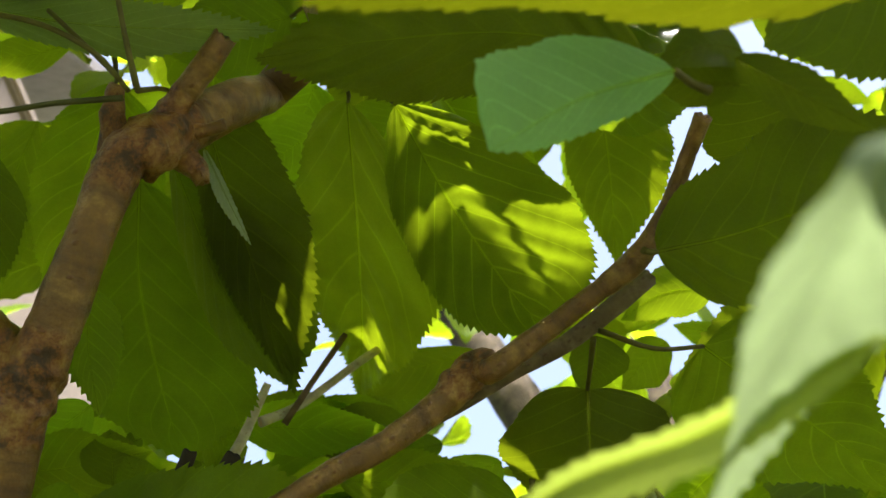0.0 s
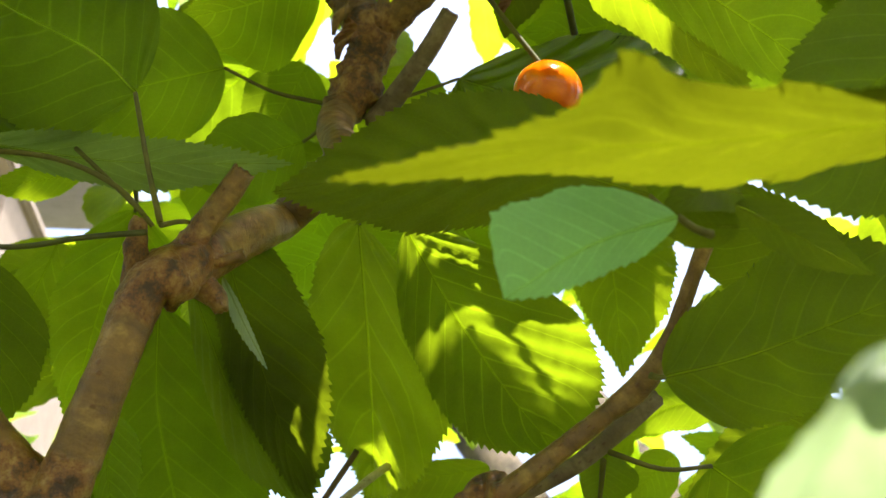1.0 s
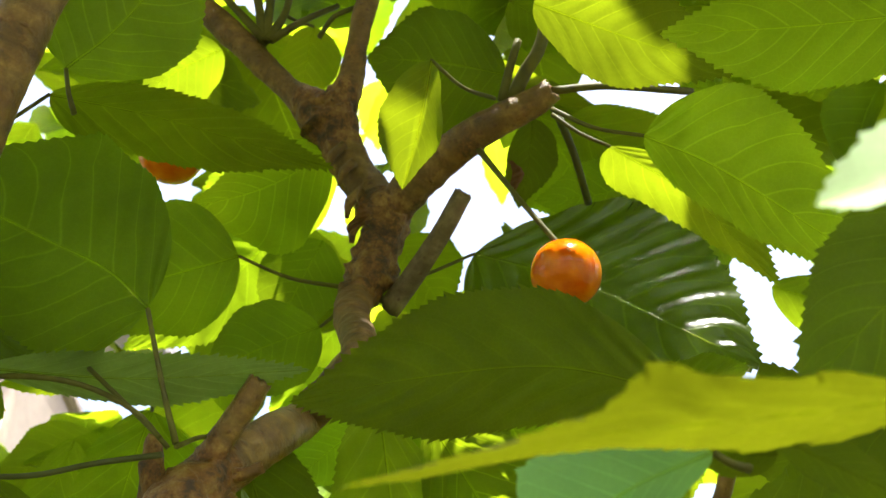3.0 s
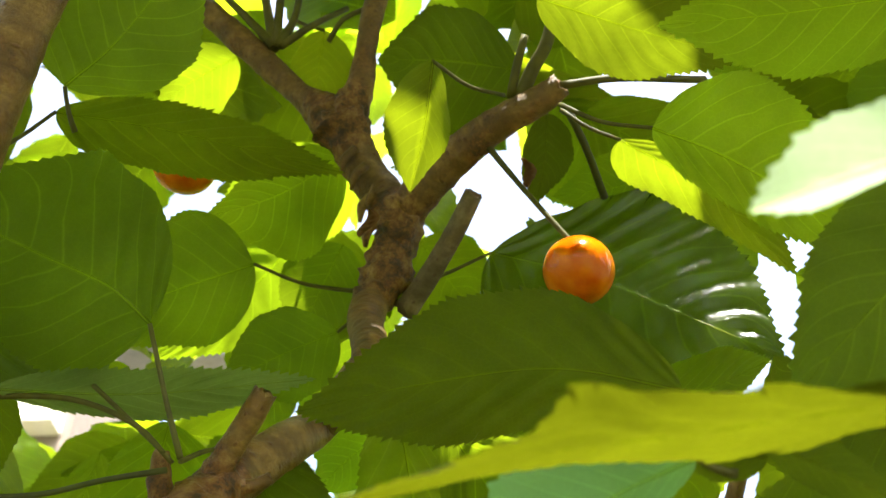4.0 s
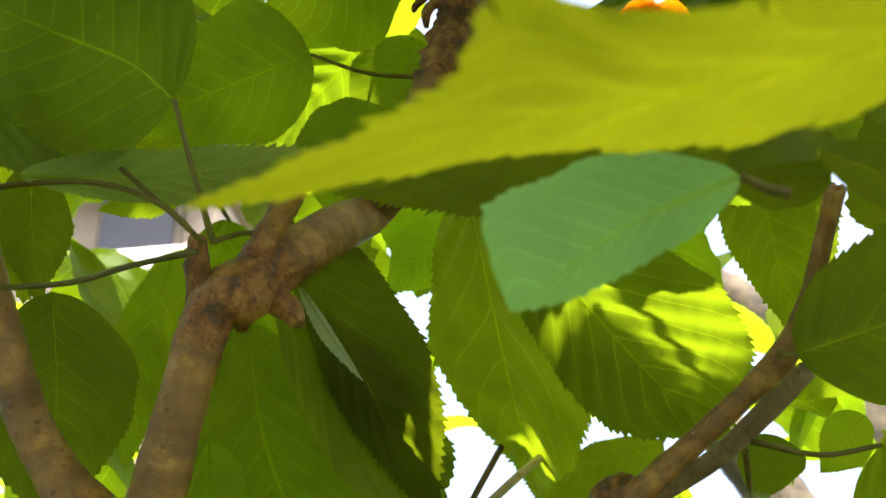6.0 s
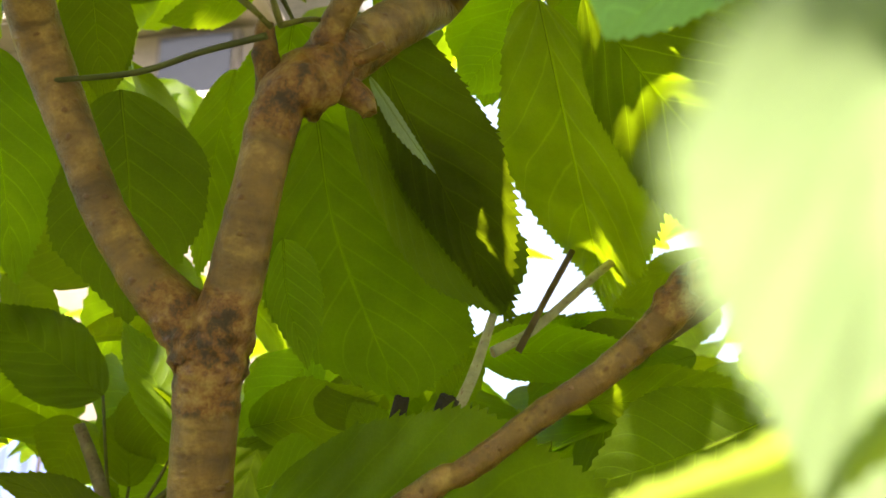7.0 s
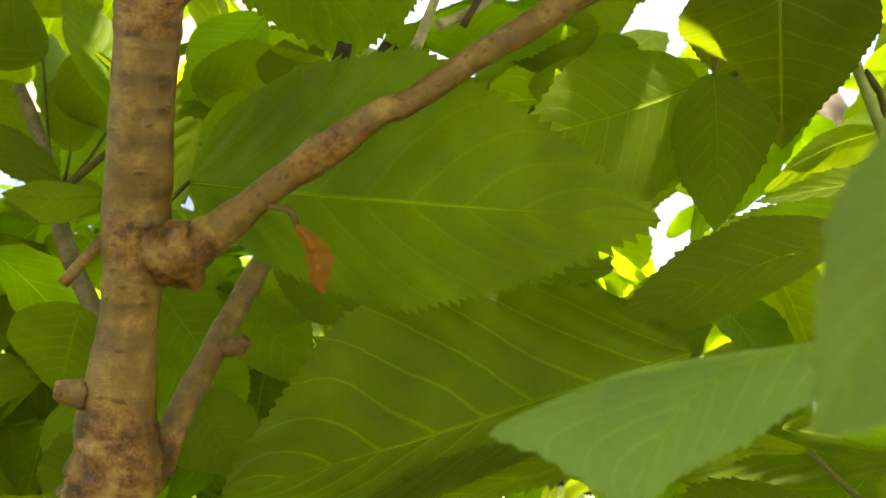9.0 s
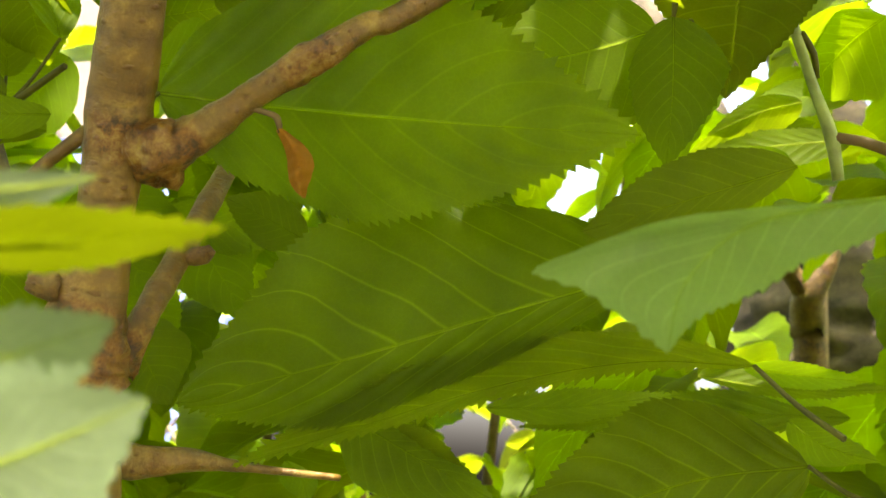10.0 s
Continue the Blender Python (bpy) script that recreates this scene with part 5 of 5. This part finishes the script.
stem("leaf_stalk", STALK_BROWN, [(-0.0508, 0.2733, 1.5418), (-0.0465, 0.2748, 1.5412), (-0.0445, 0.2755, 1.5404), (-0.0436, 0.2764, 1.5374)], [0.0008, 0.0007, 0.0009, 0.0006], TREE, rough=0.15, sides=8)

stem("branch", BARK, [(-0.0921, 0.3199, 1.4670), (-0.0797, 0.3184, 1.4653), (-0.0680, 0.3266, 1.4665), (-0.0555, 0.3394, 1.4655), (-0.0339, 0.3576, 1.4642)], [0.005, 0.0042, 0.0030, 0.0012, 0.0009], TREE, rough=0.25, sides=14)

# ---- foliage behind and above, too dense to count ----


def scatter_leaves(name, spots, material, label, n=8):
    """Many small plain leaves, each a folded blade with a drooping tip."""
    verts, faces = [], []
    for c, size, yaw, tilt, twist in spots:
        m = Matrix.Translation(c) @ Euler((tilt, twist, yaw)).to_matrix().to_4x4()
        k = len(verts)
        for i in range(n + 1):
            s = i / n
            h = leaf_shape(s) * size * 0.26 + 0.0004
            z = -0.35 * size * s * s
            for v in (-1, -0.5, 0, 0.5, 1):
                wig = 0.009 * size * (1 if i % 2 else -1) if abs(v) == 1 else 0
                verts.append(m @ Vector((v * h + v * wig, s * size, z + abs(v) * h * 0.28 + 0.04 * size * math.sin(7 * s + c.x * 50) * v * v)))
        for i in range(n):
            for j in range(4):
                a = k + i * 5 + j
                faces.append((a, a + 1, a + 6, a + 5))
    me = bpy.data.meshes.new(name)
    me.from_pydata([tuple(v) for v in verts], [], faces)
    me.polygons.foreach_set("use_smooth", [True] * len(faces))
    uv = me.uv_layers.new(name="UVMap")
    share = np.array([((v % 5) / 4, (v // 5) % (n + 1) / n) for f in faces for v in f], dtype=np.float32)
    uv.data.foreach_set("uv", share.ravel())
    me.attributes.new("vein", 'FLOAT', 'POINT').data.foreach_set("value", [0.4] * len(verts))
    me.materials.append(material)
    ob = new(name, me)
    return tagged(ob, label, "foliage", kind="stuff")


def near_line(p, q, d):
    """Distance of p from the line through q along d."""
    return (p - q - d * (p - q).dot(d)).length


rng = random.Random(5)
HEART = Vector((0.012, 0.015, 1.51))
OPEN_TO_SUN = (
    ((0.0189, 0.0994, 1.5754), 0.012),
    ((0.0412, 0.1014, 1.5795), 0.01),
    ((0.0280, 0.0802, 1.5339), 0.03),
    ((-0.0339, 0.1294, 1.4720), 0.025),
    ((0.0981, 0.3955, 1.6145), 0.02))
ALSO_OPEN = (
    ((0.0238, 0.0773, 1.5247), 0.02),
)
MORE_OPEN = (
    ((0.0979, 0.3639, 1.5635), 0.012),
    ((-0.0554, 0.3766, 1.8521), 0.016))
FLECKS = (
    ((0.0127, 0.1037, 1.5215), 0.006),
    ((0.0240, 0.3144, 1.5798), 0.01),
    ((0.0320, 0.3148, 1.5783), 0.014),
    ((0.0244, 0.0926, 1.5241), 0.004),
    ((0.0253, 0.0522, 1.5242), 0.02),
    ((0.0271, 0.0464, 1.5256), 0.02),
    ((0.0273, 0.0714, 1.5261), 0.012),
    ((0.0120, 0.0304, 1.5082), 0.02),
    ((0.0260, 0.0520, 1.5128), 0.03),
    ((0.0212, 0.1032, 1.5789), 0.012),
    ((0.0410, 0.1058, 1.5815), 0.012),
    ((0.0029, 0.1049, 1.5755), 0.01),
    ((0.0558, 0.1022, 1.5810), 0.012),
    ((0.0508, 0.0792, 1.5950), 0.014),
    ((0.0436, 0.0783, 1.5908), 0.01),
    ((-0.0349, 0.1215, 1.4835), 0.012),
    ((-0.0266, 0.1241, 1.4845), 0.01),
    ((0.0022, 0.4069, 1.6651), 0.002),
    ((-0.0906, 0.3368, 1.8766), 0.008),
    ((0.0097, 0.3134, 1.5819), 0.012),
    ((0.0055, 0.2489, 1.7628), -0.01),
)
BRANCH_FLECKS = (
    ((0.0477, 0.2737, 1.7345), -0.02),
)
SUNLIT = [(Vector(p), r) for p, r in OPEN_TO_SUN + ALSO_OPEN + MORE_OPEN + FLECKS + BRANCH_FLECKS]
# openings in the foliage, each row from one place under the tree: the way to the sky and half the opening's angle
START_GAPS = (
    ((-0.2861, 0.7999, 0.5276), 1.2),
    ((0.2913, 0.7454, 0.5996), 0.6),
    ((0.3167, 0.7546, 0.5747), 0.5),
    ((0.3432, 0.7597, 0.5524), 0.9),
    ((0.3831, 0.7484, 0.5414), 0.7),
    ((0.2402, 0.8316, 0.5007), 0.4),
    ((0.2181, 0.8620, 0.4576), 0.3),
    ((0.1915, 0.8761, 0.4424), 0.4),
    ((0.2991, 0.8640, 0.4051), 0.9),
    ((0.2474, 0.8878, 0.3881), 0.9),
    ((0.0677, 0.9224, 0.3803), 0.5),
    ((0.1028, 0.9444, 0.3122), 0.9),
    ((0.0225, 0.9456, 0.3246), 0.25),
    ((0.1178, 0.9253, 0.3605), 0.25),
    ((-0.2696, 0.8790, 0.3933), 0.4),
    ((-0.0864, 0.9325, 0.3508), 0.5),
    ((-0.1258, 0.9509, 0.2829), 0.3),
    ((-0.0980, 0.9568, 0.2737), 0.3),
    ((0.2261, 0.9121, 0.3420), 0.4),
)
RISING_GAPS = (
    ((-0.2079, 0.7321, 0.6487), 1.3),
    ((-0.0542, 0.7812, 0.6219), 0.4),
    ((0.0522, 0.7659, 0.6408), 1.1),
    ((0.0429, 0.7930, 0.6077), 0.5),
    ((0.2739, 0.7820, 0.5598), 1.4),
    ((0.2931, 0.8008, 0.5223), 0.6),
    ((-0.2763, 0.8242, 0.4943), 0.8),
    ((-0.0967, 0.8820, 0.4612), 0.4),
    ((0.2279, 0.6733, 0.7034), 0.4),
    ((0.1997, 0.6942, 0.6915), 0.5),
)
TOP_GAPS = (
    ((-0.3464, 0.6788, 0.6475), 1.0),
    ((-0.2396, 0.7419, 0.6263), 1.4),
    ((0.0172, 0.7712, 0.6363), 1.4),
    ((0.2251, 0.7928, 0.5664), 1.0),
    ((0.1807, 0.6903, 0.7005), 0.5),
    ((-0.3183, 0.8190, 0.4775), 1.0),
    ((-0.2770, 0.8122, 0.5133), 0.5),
    ((0.2629, 0.8427, 0.4699), 0.8),
    ((-0.1968, 0.6349, 0.7471), 0.8),
)
SINKING_GAPS = (
    ((-0.3615, 0.7890, 0.4968), 1.9),
    ((-0.1480, 0.8601, 0.4882), 1.5),
    ((-0.1538, 0.8859, 0.4376), 0.4),
    ((-0.3592, 0.8526, 0.3795), 0.4),
    ((-0.0767, 0.9361, 0.3434), 0.8),
    ((0.1339, 0.8848, 0.4463), 0.6),
    ((-0.1707, 0.9363, 0.3070), 0.3),
)
LOW_GAPS = (
    ((-0.0802, 0.9208, 0.3818), 0.5),
    ((-0.0747, 0.9366, 0.3423), 0.8),
    ((-0.0415, 0.9340, 0.3549), 0.4),
    ((-0.1448, 0.9472, 0.2861), 0.9),
    ((0.0401, 0.9879, 0.1499), 0.9),
    ((0.1161, 0.9792, 0.1662), 1.2),
    ((-0.4944, 0.8551, 0.1562), 1.6),
    ((-0.2348, 0.9700, 0.0628), 0.5),
)
LAST_GAPS = (
    ((0.0675, 0.9695, 0.2358), 1.5),
    ((0.1148, 0.9490, 0.2937), 0.5),
    ((0.1850, 0.9305, 0.3160), 0.4),
    ((0.2882, 0.9106, 0.2964), 0.5),
    ((-0.3254, 0.9061, 0.2704), 0.6),
    ((-0.3461, 0.8782, 0.3301), 0.5),
    ((-0.2446, 0.9693, 0.0243), 0.7),
    ((-0.0863, 0.9956, 0.0374), 0.3),
    ((-0.0059, 0.9995, 0.0308), 0.9),
    ((0.0316, 0.9990, 0.0331), 0.5),
    ((-0.2135, 0.9713, 0.1050), 0.5),
)
GAPS = [(Vector(o), Vector(d).normalized(), radians(a)) for o, gaps in (
    ((0.0028, 0.0105, 1.4984), START_GAPS),
    ((0.0029, -0.0027, 1.5169), RISING_GAPS),
    ((0.0218, -0.0008, 1.5253), TOP_GAPS),
    ((0.0245, 0.0288, 1.5189), SINKING_GAPS),
    ((0.0241, 0.0313, 1.5057), LOW_GAPS),
    ((0.0011, 0.0295, 1.4677), LAST_GAPS)) for d, a in gaps]


NEAR_GAPS = [(Vector((0.0011, 0.0295, 1.4677)), Vector(d).normalized(), radians(a)) for d, a in (
    ((0.2905, 0.9471, 0.1365), 1.56),
    ((0.2513, 0.9660, 0.0612), 0.78),
    ((0.2089, 0.9770, 0.0432), 0.60),
    ((-0.0147, 0.9997, 0.0210), 0.90),
    ((0.1997, 0.9333, 0.2985), 0.36),
    ((-0.0693, 0.9939, 0.0861), 0.72),
    ((-0.0130, 0.9918, 0.1275), 0.54),
    ((0.2699, 0.9532, 0.1361), 2.6),
    ((0.3077, 0.9381, 0.1590), 1.6),
    ((0.3073, 0.9441, 0.1191), 1.6),
    ((0.2307, 0.9601, 0.1578), 1.0),
    ((0.2884, 0.9548, 0.0718), 0.9),
    ((0.1901, 0.9782, 0.0833), 0.6),
)]   # where the shrubs and the old trunk show through


def spine(c, size, yaw, tilt, twist):
    """Five points along a small drooping leaf."""
    m = Matrix.Translation(c) @ Euler((tilt, twist, yaw)).to_matrix().to_4x4()
    return [m @ Vector((0, s * size, -0.35 * size * s * s)) for s in (0, 0.25, 0.5, 0.75, 1)]


def clear_of(points, size, gaps):
    """Whether a leaf along these points stays out of all the openings."""
    for p, half in zip(points, (0.05, 0.18, 0.24, 0.18, 0.02)):
        for o, g, a in gaps:
            if (p - o).angle(g) < 0.62 * a + 0.5 * half * size / (p - o).length:
                return False
    return True


def shades(points, size):
    """Whether a leaf along these points stands in the way of a sun fleck."""
    return any(min(near_line(p, q, SUN_TO) for p in points) < max(0.003, r) + 0.2 * size for q, r in SUNLIT)


def hedge(count, r0, r1, s0, s1, el0, el1, az, facing=0.0):
    spots = []
    gaps = GAPS + NEAR_GAPS if r1 < 1.8 else GAPS
    for _ in range(count):
        a, e, r = facing + rng.uniform(-az, az), rng.uniform(el0, el1), rng.uniform(r0, r1)
        c = HEART + Vector((math.sin(a) * math.cos(e), math.cos(a) * math.cos(e), math.sin(e))) * r
        size = rng.uniform(s0, s1)
        yaw, tilt, twist = rng.uniform(0, 6.283), rng.uniform(-1.0, 0.35), rng.uniform(-0.5, 0.5)
        points = spine(c, size, yaw, tilt, twist)
        if c.z < 0.1 or not clear_of(points, size, gaps) or shades(points, size):
            continue
        spots.append((c, size, yaw, tilt, twist))
    return spots


scatter_leaves("background_foliage", hedge(1000, 0.50, 0.95, 0.07, 0.11, -0.45, 1.25, 0.9), LEAF_YOUNG, "dense green cherry leaves deeper in the crown", 18)
# sunlit look of the leaves farther back comes from the brighter leaf colour
scatter_leaves("background_foliage", hedge(1500, 0.9, 1.7, 0.08, 0.12, -0.6, 1.3, 1.0), LEAF_BRIGHT, "bright yellow-green leaves behind the branches", 18)
scatter_leaves("low_foliage", hedge(520, 0.48, 0.85, 0.06, 0.10, -0.12, 0.28, 0.6), LEAF_BRIGHT, "green leaves on low side twigs", 18)
scatter_leaves("shrub_foliage", hedge(2600, 1.6, 3.2, 0.08, 0.14, -0.48, 0.16, 1.1), LEAF_DARK, "dark leafy shrubs at the back of the garden")
scatter_leaves("garden_foliage", hedge(1700, 1.5, 3.0, 0.12, 0.2, -0.5, 0.4, 2.1, math.pi), LEAF, "leafy garden shrubs around the tree")
# two unseen leaf layers added overhead to shade the leaves, holed for sun flecks
def canopy(count, xs, ys, zs, sizes):
    spots = []
    for _ in range(count):
        c = Vector((rng.uniform(*xs), rng.uniform(*ys), rng.uniform(*zs)))
        size, yaw, tilt, twist = rng.uniform(*sizes), rng.uniform(0, 6.283), rng.uniform(-0.5, 0.4), rng.uniform(-0.5, 0.5)
        points = spine(c, size, yaw, tilt, twist)
        if shades(points, size) or not clear_of(points, size, GAPS):
            continue
        spots.append((c, size, yaw, tilt, twist))
    return spots


scatter_leaves("crown_foliage", canopy(4300, (-1.5, 1.7), (-2.2, 0.16), (2.15, 2.9), (0.09, 0.13)), LEAF, "unseen crown leaves added overhead to shade the tree")
scatter_leaves("upper_foliage", canopy(2600, (-0.22, 0.42), (-0.35, 0.42), (2.05, 2.3), (0.045, 0.07)), LEAF, "unseen small leaves added above to shade all but the sun flecks")

# ---- beyond the garden ----
PLASTER = plain_material("beige_plaster", (0.22, 0.185, 0.15), 0.9, 14.0, 0.12)
EAVE = plain_material("weathered_eave_board", (0.10, 0.085, 0.07), 0.8, 20.0, 0.2)
TILE = plain_material("grey_roof", (0.20, 0.19, 0.19), 0.8, 10.0, 0.25)
# dark for a house face in shade, white for a sunlit ledge
SHADED_FACE = plain_material("shaded_face_dark", (0.02, 0.022, 0.026), 0.08, 5.0, 0.1)
LEDGE = plain_material("sunlit_ledge_white", (0.8, 0.78, 0.74), 0.6, 12.0, 0.06)
BLUE = plain_material("blue_painted_sheet", (0.12, 0.16, 0.40), 0.45, 6.0, 0.15)


def slab(lo, hi, bevel=0.01):
    bm = bmesh.new()
    bmesh.ops.create_cube(bm, size=1.0)
    for v in bm.verts:
        v.co = Vector([l + (h - l) * (c + 0.5) for l, h, c in zip(lo, hi, v.co)])
    bmesh.ops.bevel(bm, geom=bm.edges[:], offset=bevel, segments=2, affect='EDGES')
    return bm


house = tagged(new("house"), "beige plastered house with a grey roof, dark panel and white ledge", "house")
house.location = (-2.6, 5.6, 0)
part("wall", slab((-2.4, -0.7, 0), (0.76, 2.4, 4.85)), PLASTER, house)
# added dark panel standing for the shaded face, bright white ledge below
panel = part("dark_panel", slab((0.18, -0.76, 4.40), (0.62, -0.70, 4.80), 0.005), EAVE, house)
part("shaded_face", slab((0.21, -0.775, 4.43), (0.59, -0.762, 4.77), 0.003), SHADED_FACE, panel)
part("ledge", slab((0.12, -0.86, 4.27), (0.72, -0.70, 4.39), 0.005), LEDGE, panel)
part("eave", slab((-2.7, -0.95, 4.86), (0.80, 2.8, 4.94), 0.02), PLASTER, house)
roof = slab((-2.7, -1.0, 4.95), (0.84, 2.8, 5.07), 0.02)
for v in roof.verts:
    v.co.z += max(0.0, 0.45 * (v.co.y + 1.2))
part("roof", roof, TILE, house)

fence = tagged(new("metal_fence"), "blue corrugated metal fence between posts", "fence")
fence.location = (-2.1, 4.35, 0)
for k in range(3):
    bm = bmesh.new()
    rows = []
    for i in range(49):
        x = -1.2 + k * 0.82 + i / 48 * 0.80
        y = 0.012 * math.sin(i / 48 * 2 * math.pi * 8)
        rows.append([bm.verts.new((x, y + d, z)) for d, z in ((0, 0.05), (0, 2.62), (0.003, 2.62), (0.003, 0.05))])
    for a, c in zip(rows, rows[1:]):
        for q in range(4):
            bm.faces.new((a[q], a[(q + 1) % 4], c[(q + 1) % 4], c[q]))
    part("sheet", bm, BLUE, fence)
for x in (-1.22, -0.39, 0.43, 1.25):
    part("post", slab((x - 0.03, 0.03, 0), (x + 0.03, 0.09, 2.66), 0.004), EAVE, fence)

# limbs that carry the unseen added crown, and stems under the shrubs
for pts in (((-0.09, 0.22, 1.80), (-0.10, 0.15, 2.1), (-0.45, -0.35, 2.42), (-1.1, -0.9, 2.6)),
            ((-0.10, 0.15, 2.05), (0.02, -0.36, 2.35), (0.5, -0.9, 2.55), (0.8, -1.6, 2.7)),
            ((-0.10, 0.15, 2.1), (0.3, 0.1, 2.4), (0.8, -0.1, 2.55), (1.4, -0.3, 2.65)),
            ((-0.30, -0.15, 2.33), (-0.4, -0.8, 2.5), (-0.5, -1.5, 2.6), (-0.3, -2.1, 2.65)),
            ((0.03, -0.37, 2.36), (0.5, -0.55, 2.5), (1.0, -0.8, 2.6), (1.4, -1.4, 2.7))):
    stem("limb", BARK_ROUGH, pts, [0.011, 0.010, 0.007, 0.003], TREE, rough=0.12, sides=10, step=0.02)
bm = bmesh.new()
for k in range(90):
    a = rng.uniform(0.75, 5.55) if k < 60 else rng.uniform(-0.75, 0.75)
    r = rng.uniform(1.5, 2.9) if k < 60 else rng.uniform(1.9, 3.0)
    foot = HEART + Vector((math.sin(a) * r, math.cos(a) * r, -HEART.z - 0.03))
    top = foot + Vector((rng.uniform(-0.3, 0.3), rng.uniform(-0.3, 0.3), rng.uniform(1.3, 2.1)))
    mid = foot.lerp(top, 0.5) + Vector((rng.uniform(-0.1, 0.1), rng.uniform(-0.1, 0.1), 0))
    tube(bm, smooth_line([foot, mid, top], [0.012, 0.009, 0.004], 0.08), 7)
    for f in (0.45, 0.65, 0.8):
        start = foot.lerp(mid, f * 2) if f < 0.5 else mid.lerp(top, f * 2 - 1)
        end = start + Vector((rng.uniform(-0.4, 0.4), rng.uniform(-0.4, 0.4), rng.uniform(0.2, 0.45)))
        tube(bm, smooth_line([start, start.lerp(end, 0.5) + Vector((0, 0, 0.03)), end], [0.006, 0.004, 0.002], 0.08), 6)
tagged(part("shrub_stems", bm, BARK_GREY, None), "thin grey-brown stems of the garden shrubs", "stems", kind="stuff")

# an old trunk stands close behind
sapling = stem("sapling", BARK_ROUGH, [(0.2684, 0.9227, -0.02), (0.2484, 0.8927, 0.7759), (0.2384, 0.8727, 1.5519), (0.2318, 0.8610, 1.5782), (0.2288, 0.8479, 1.6020), (0.2392, 0.8411, 1.6233), (0.2499, 0.8407, 1.6598)], [0.016, 0.014, 0.0125, 0.0115, 0.011, 0.008, 0.006], None, rough=0.2, sides=14, step=0.008)
tagged(sapling, "thin brown trunk of a forked young tree", "tree")
stem("limb", BARK_ROUGH, [(0.2288, 0.8479, 1.6020), (0.2139, 0.8387, 1.6175), (0.2032, 0.8251, 1.6458)], [0.009, 0.007, 0.004], sapling, rough=0.2, sides=12, step=0.008)
OLD_BARK = plain_material("old_furrowed_bark", (0.05, 0.038, 0.026), 0.95, 45.0, 0.95)
trunk2 = stem("old_trunk", OLD_BARK, [(0.33, 1.22, -0.05), (0.33, 1.20, 0.7), (0.335, 1.18, 1.3), (0.37, 1.2, 1.62), (0.42, 1.26, 1.8)], [0.16, 0.13, 0.125, 0.11, 0.08], None, "old grey trunk with rough furrowed bark", 0.30, 40, 0.012)
tagged(trunk2, category="tree trunk")
for pts in (((0.40, 1.24, 1.74), (0.55, 1.2, 2.0), (0.7, 1.0, 2.3), (0.75, 0.75, 2.55)),
            ((0.41, 1.25, 1.76), (0.3, 1.4, 2.1), (0.05, 1.5, 2.4), (-0.3, 1.45, 2.6)),
            ((0.36, 1.19, 1.55), (0.2, 1.35, 1.95), (0.0, 1.5, 2.3), (-0.3, 1.5, 2.6)),
            ((0.42, 1.26, 1.78), (0.6, 1.5, 2.05), (0.95, 1.7, 2.3), (1.2, 1.7, 2.4)),
            ((0.34, 1.18, 1.2), (0.6, 1.05, 1.42), (0.85, 0.95, 1.7), (1.0, 0.9, 2.0))):
    stem("limb", OLD_BARK, pts, [0.05, 0.032, 0.02, 0.008], trunk2, rough=0.15, sides=12, step=0.02)
for k in range(9):
    x, y = rng.uniform(-0.5, 0.6), rng.uniform(0.8, 1.6)
    z = rng.uniform(1.45, 1.75)
    s = stem("shoot", STALK_BROWN, [(x, y, 0), (x + rng.uniform(-0.05, 0.05), y, z * 0.6), (x + rng.uniform(-0.15, 0.15), y + 0.03, z)], [0.007, 0.006, 0.003], None, "thin brown woody shoot rising from the ground", 0.06, 8, 0.02)
    tagged(s, category="shoot", group="shoots behind the tree")
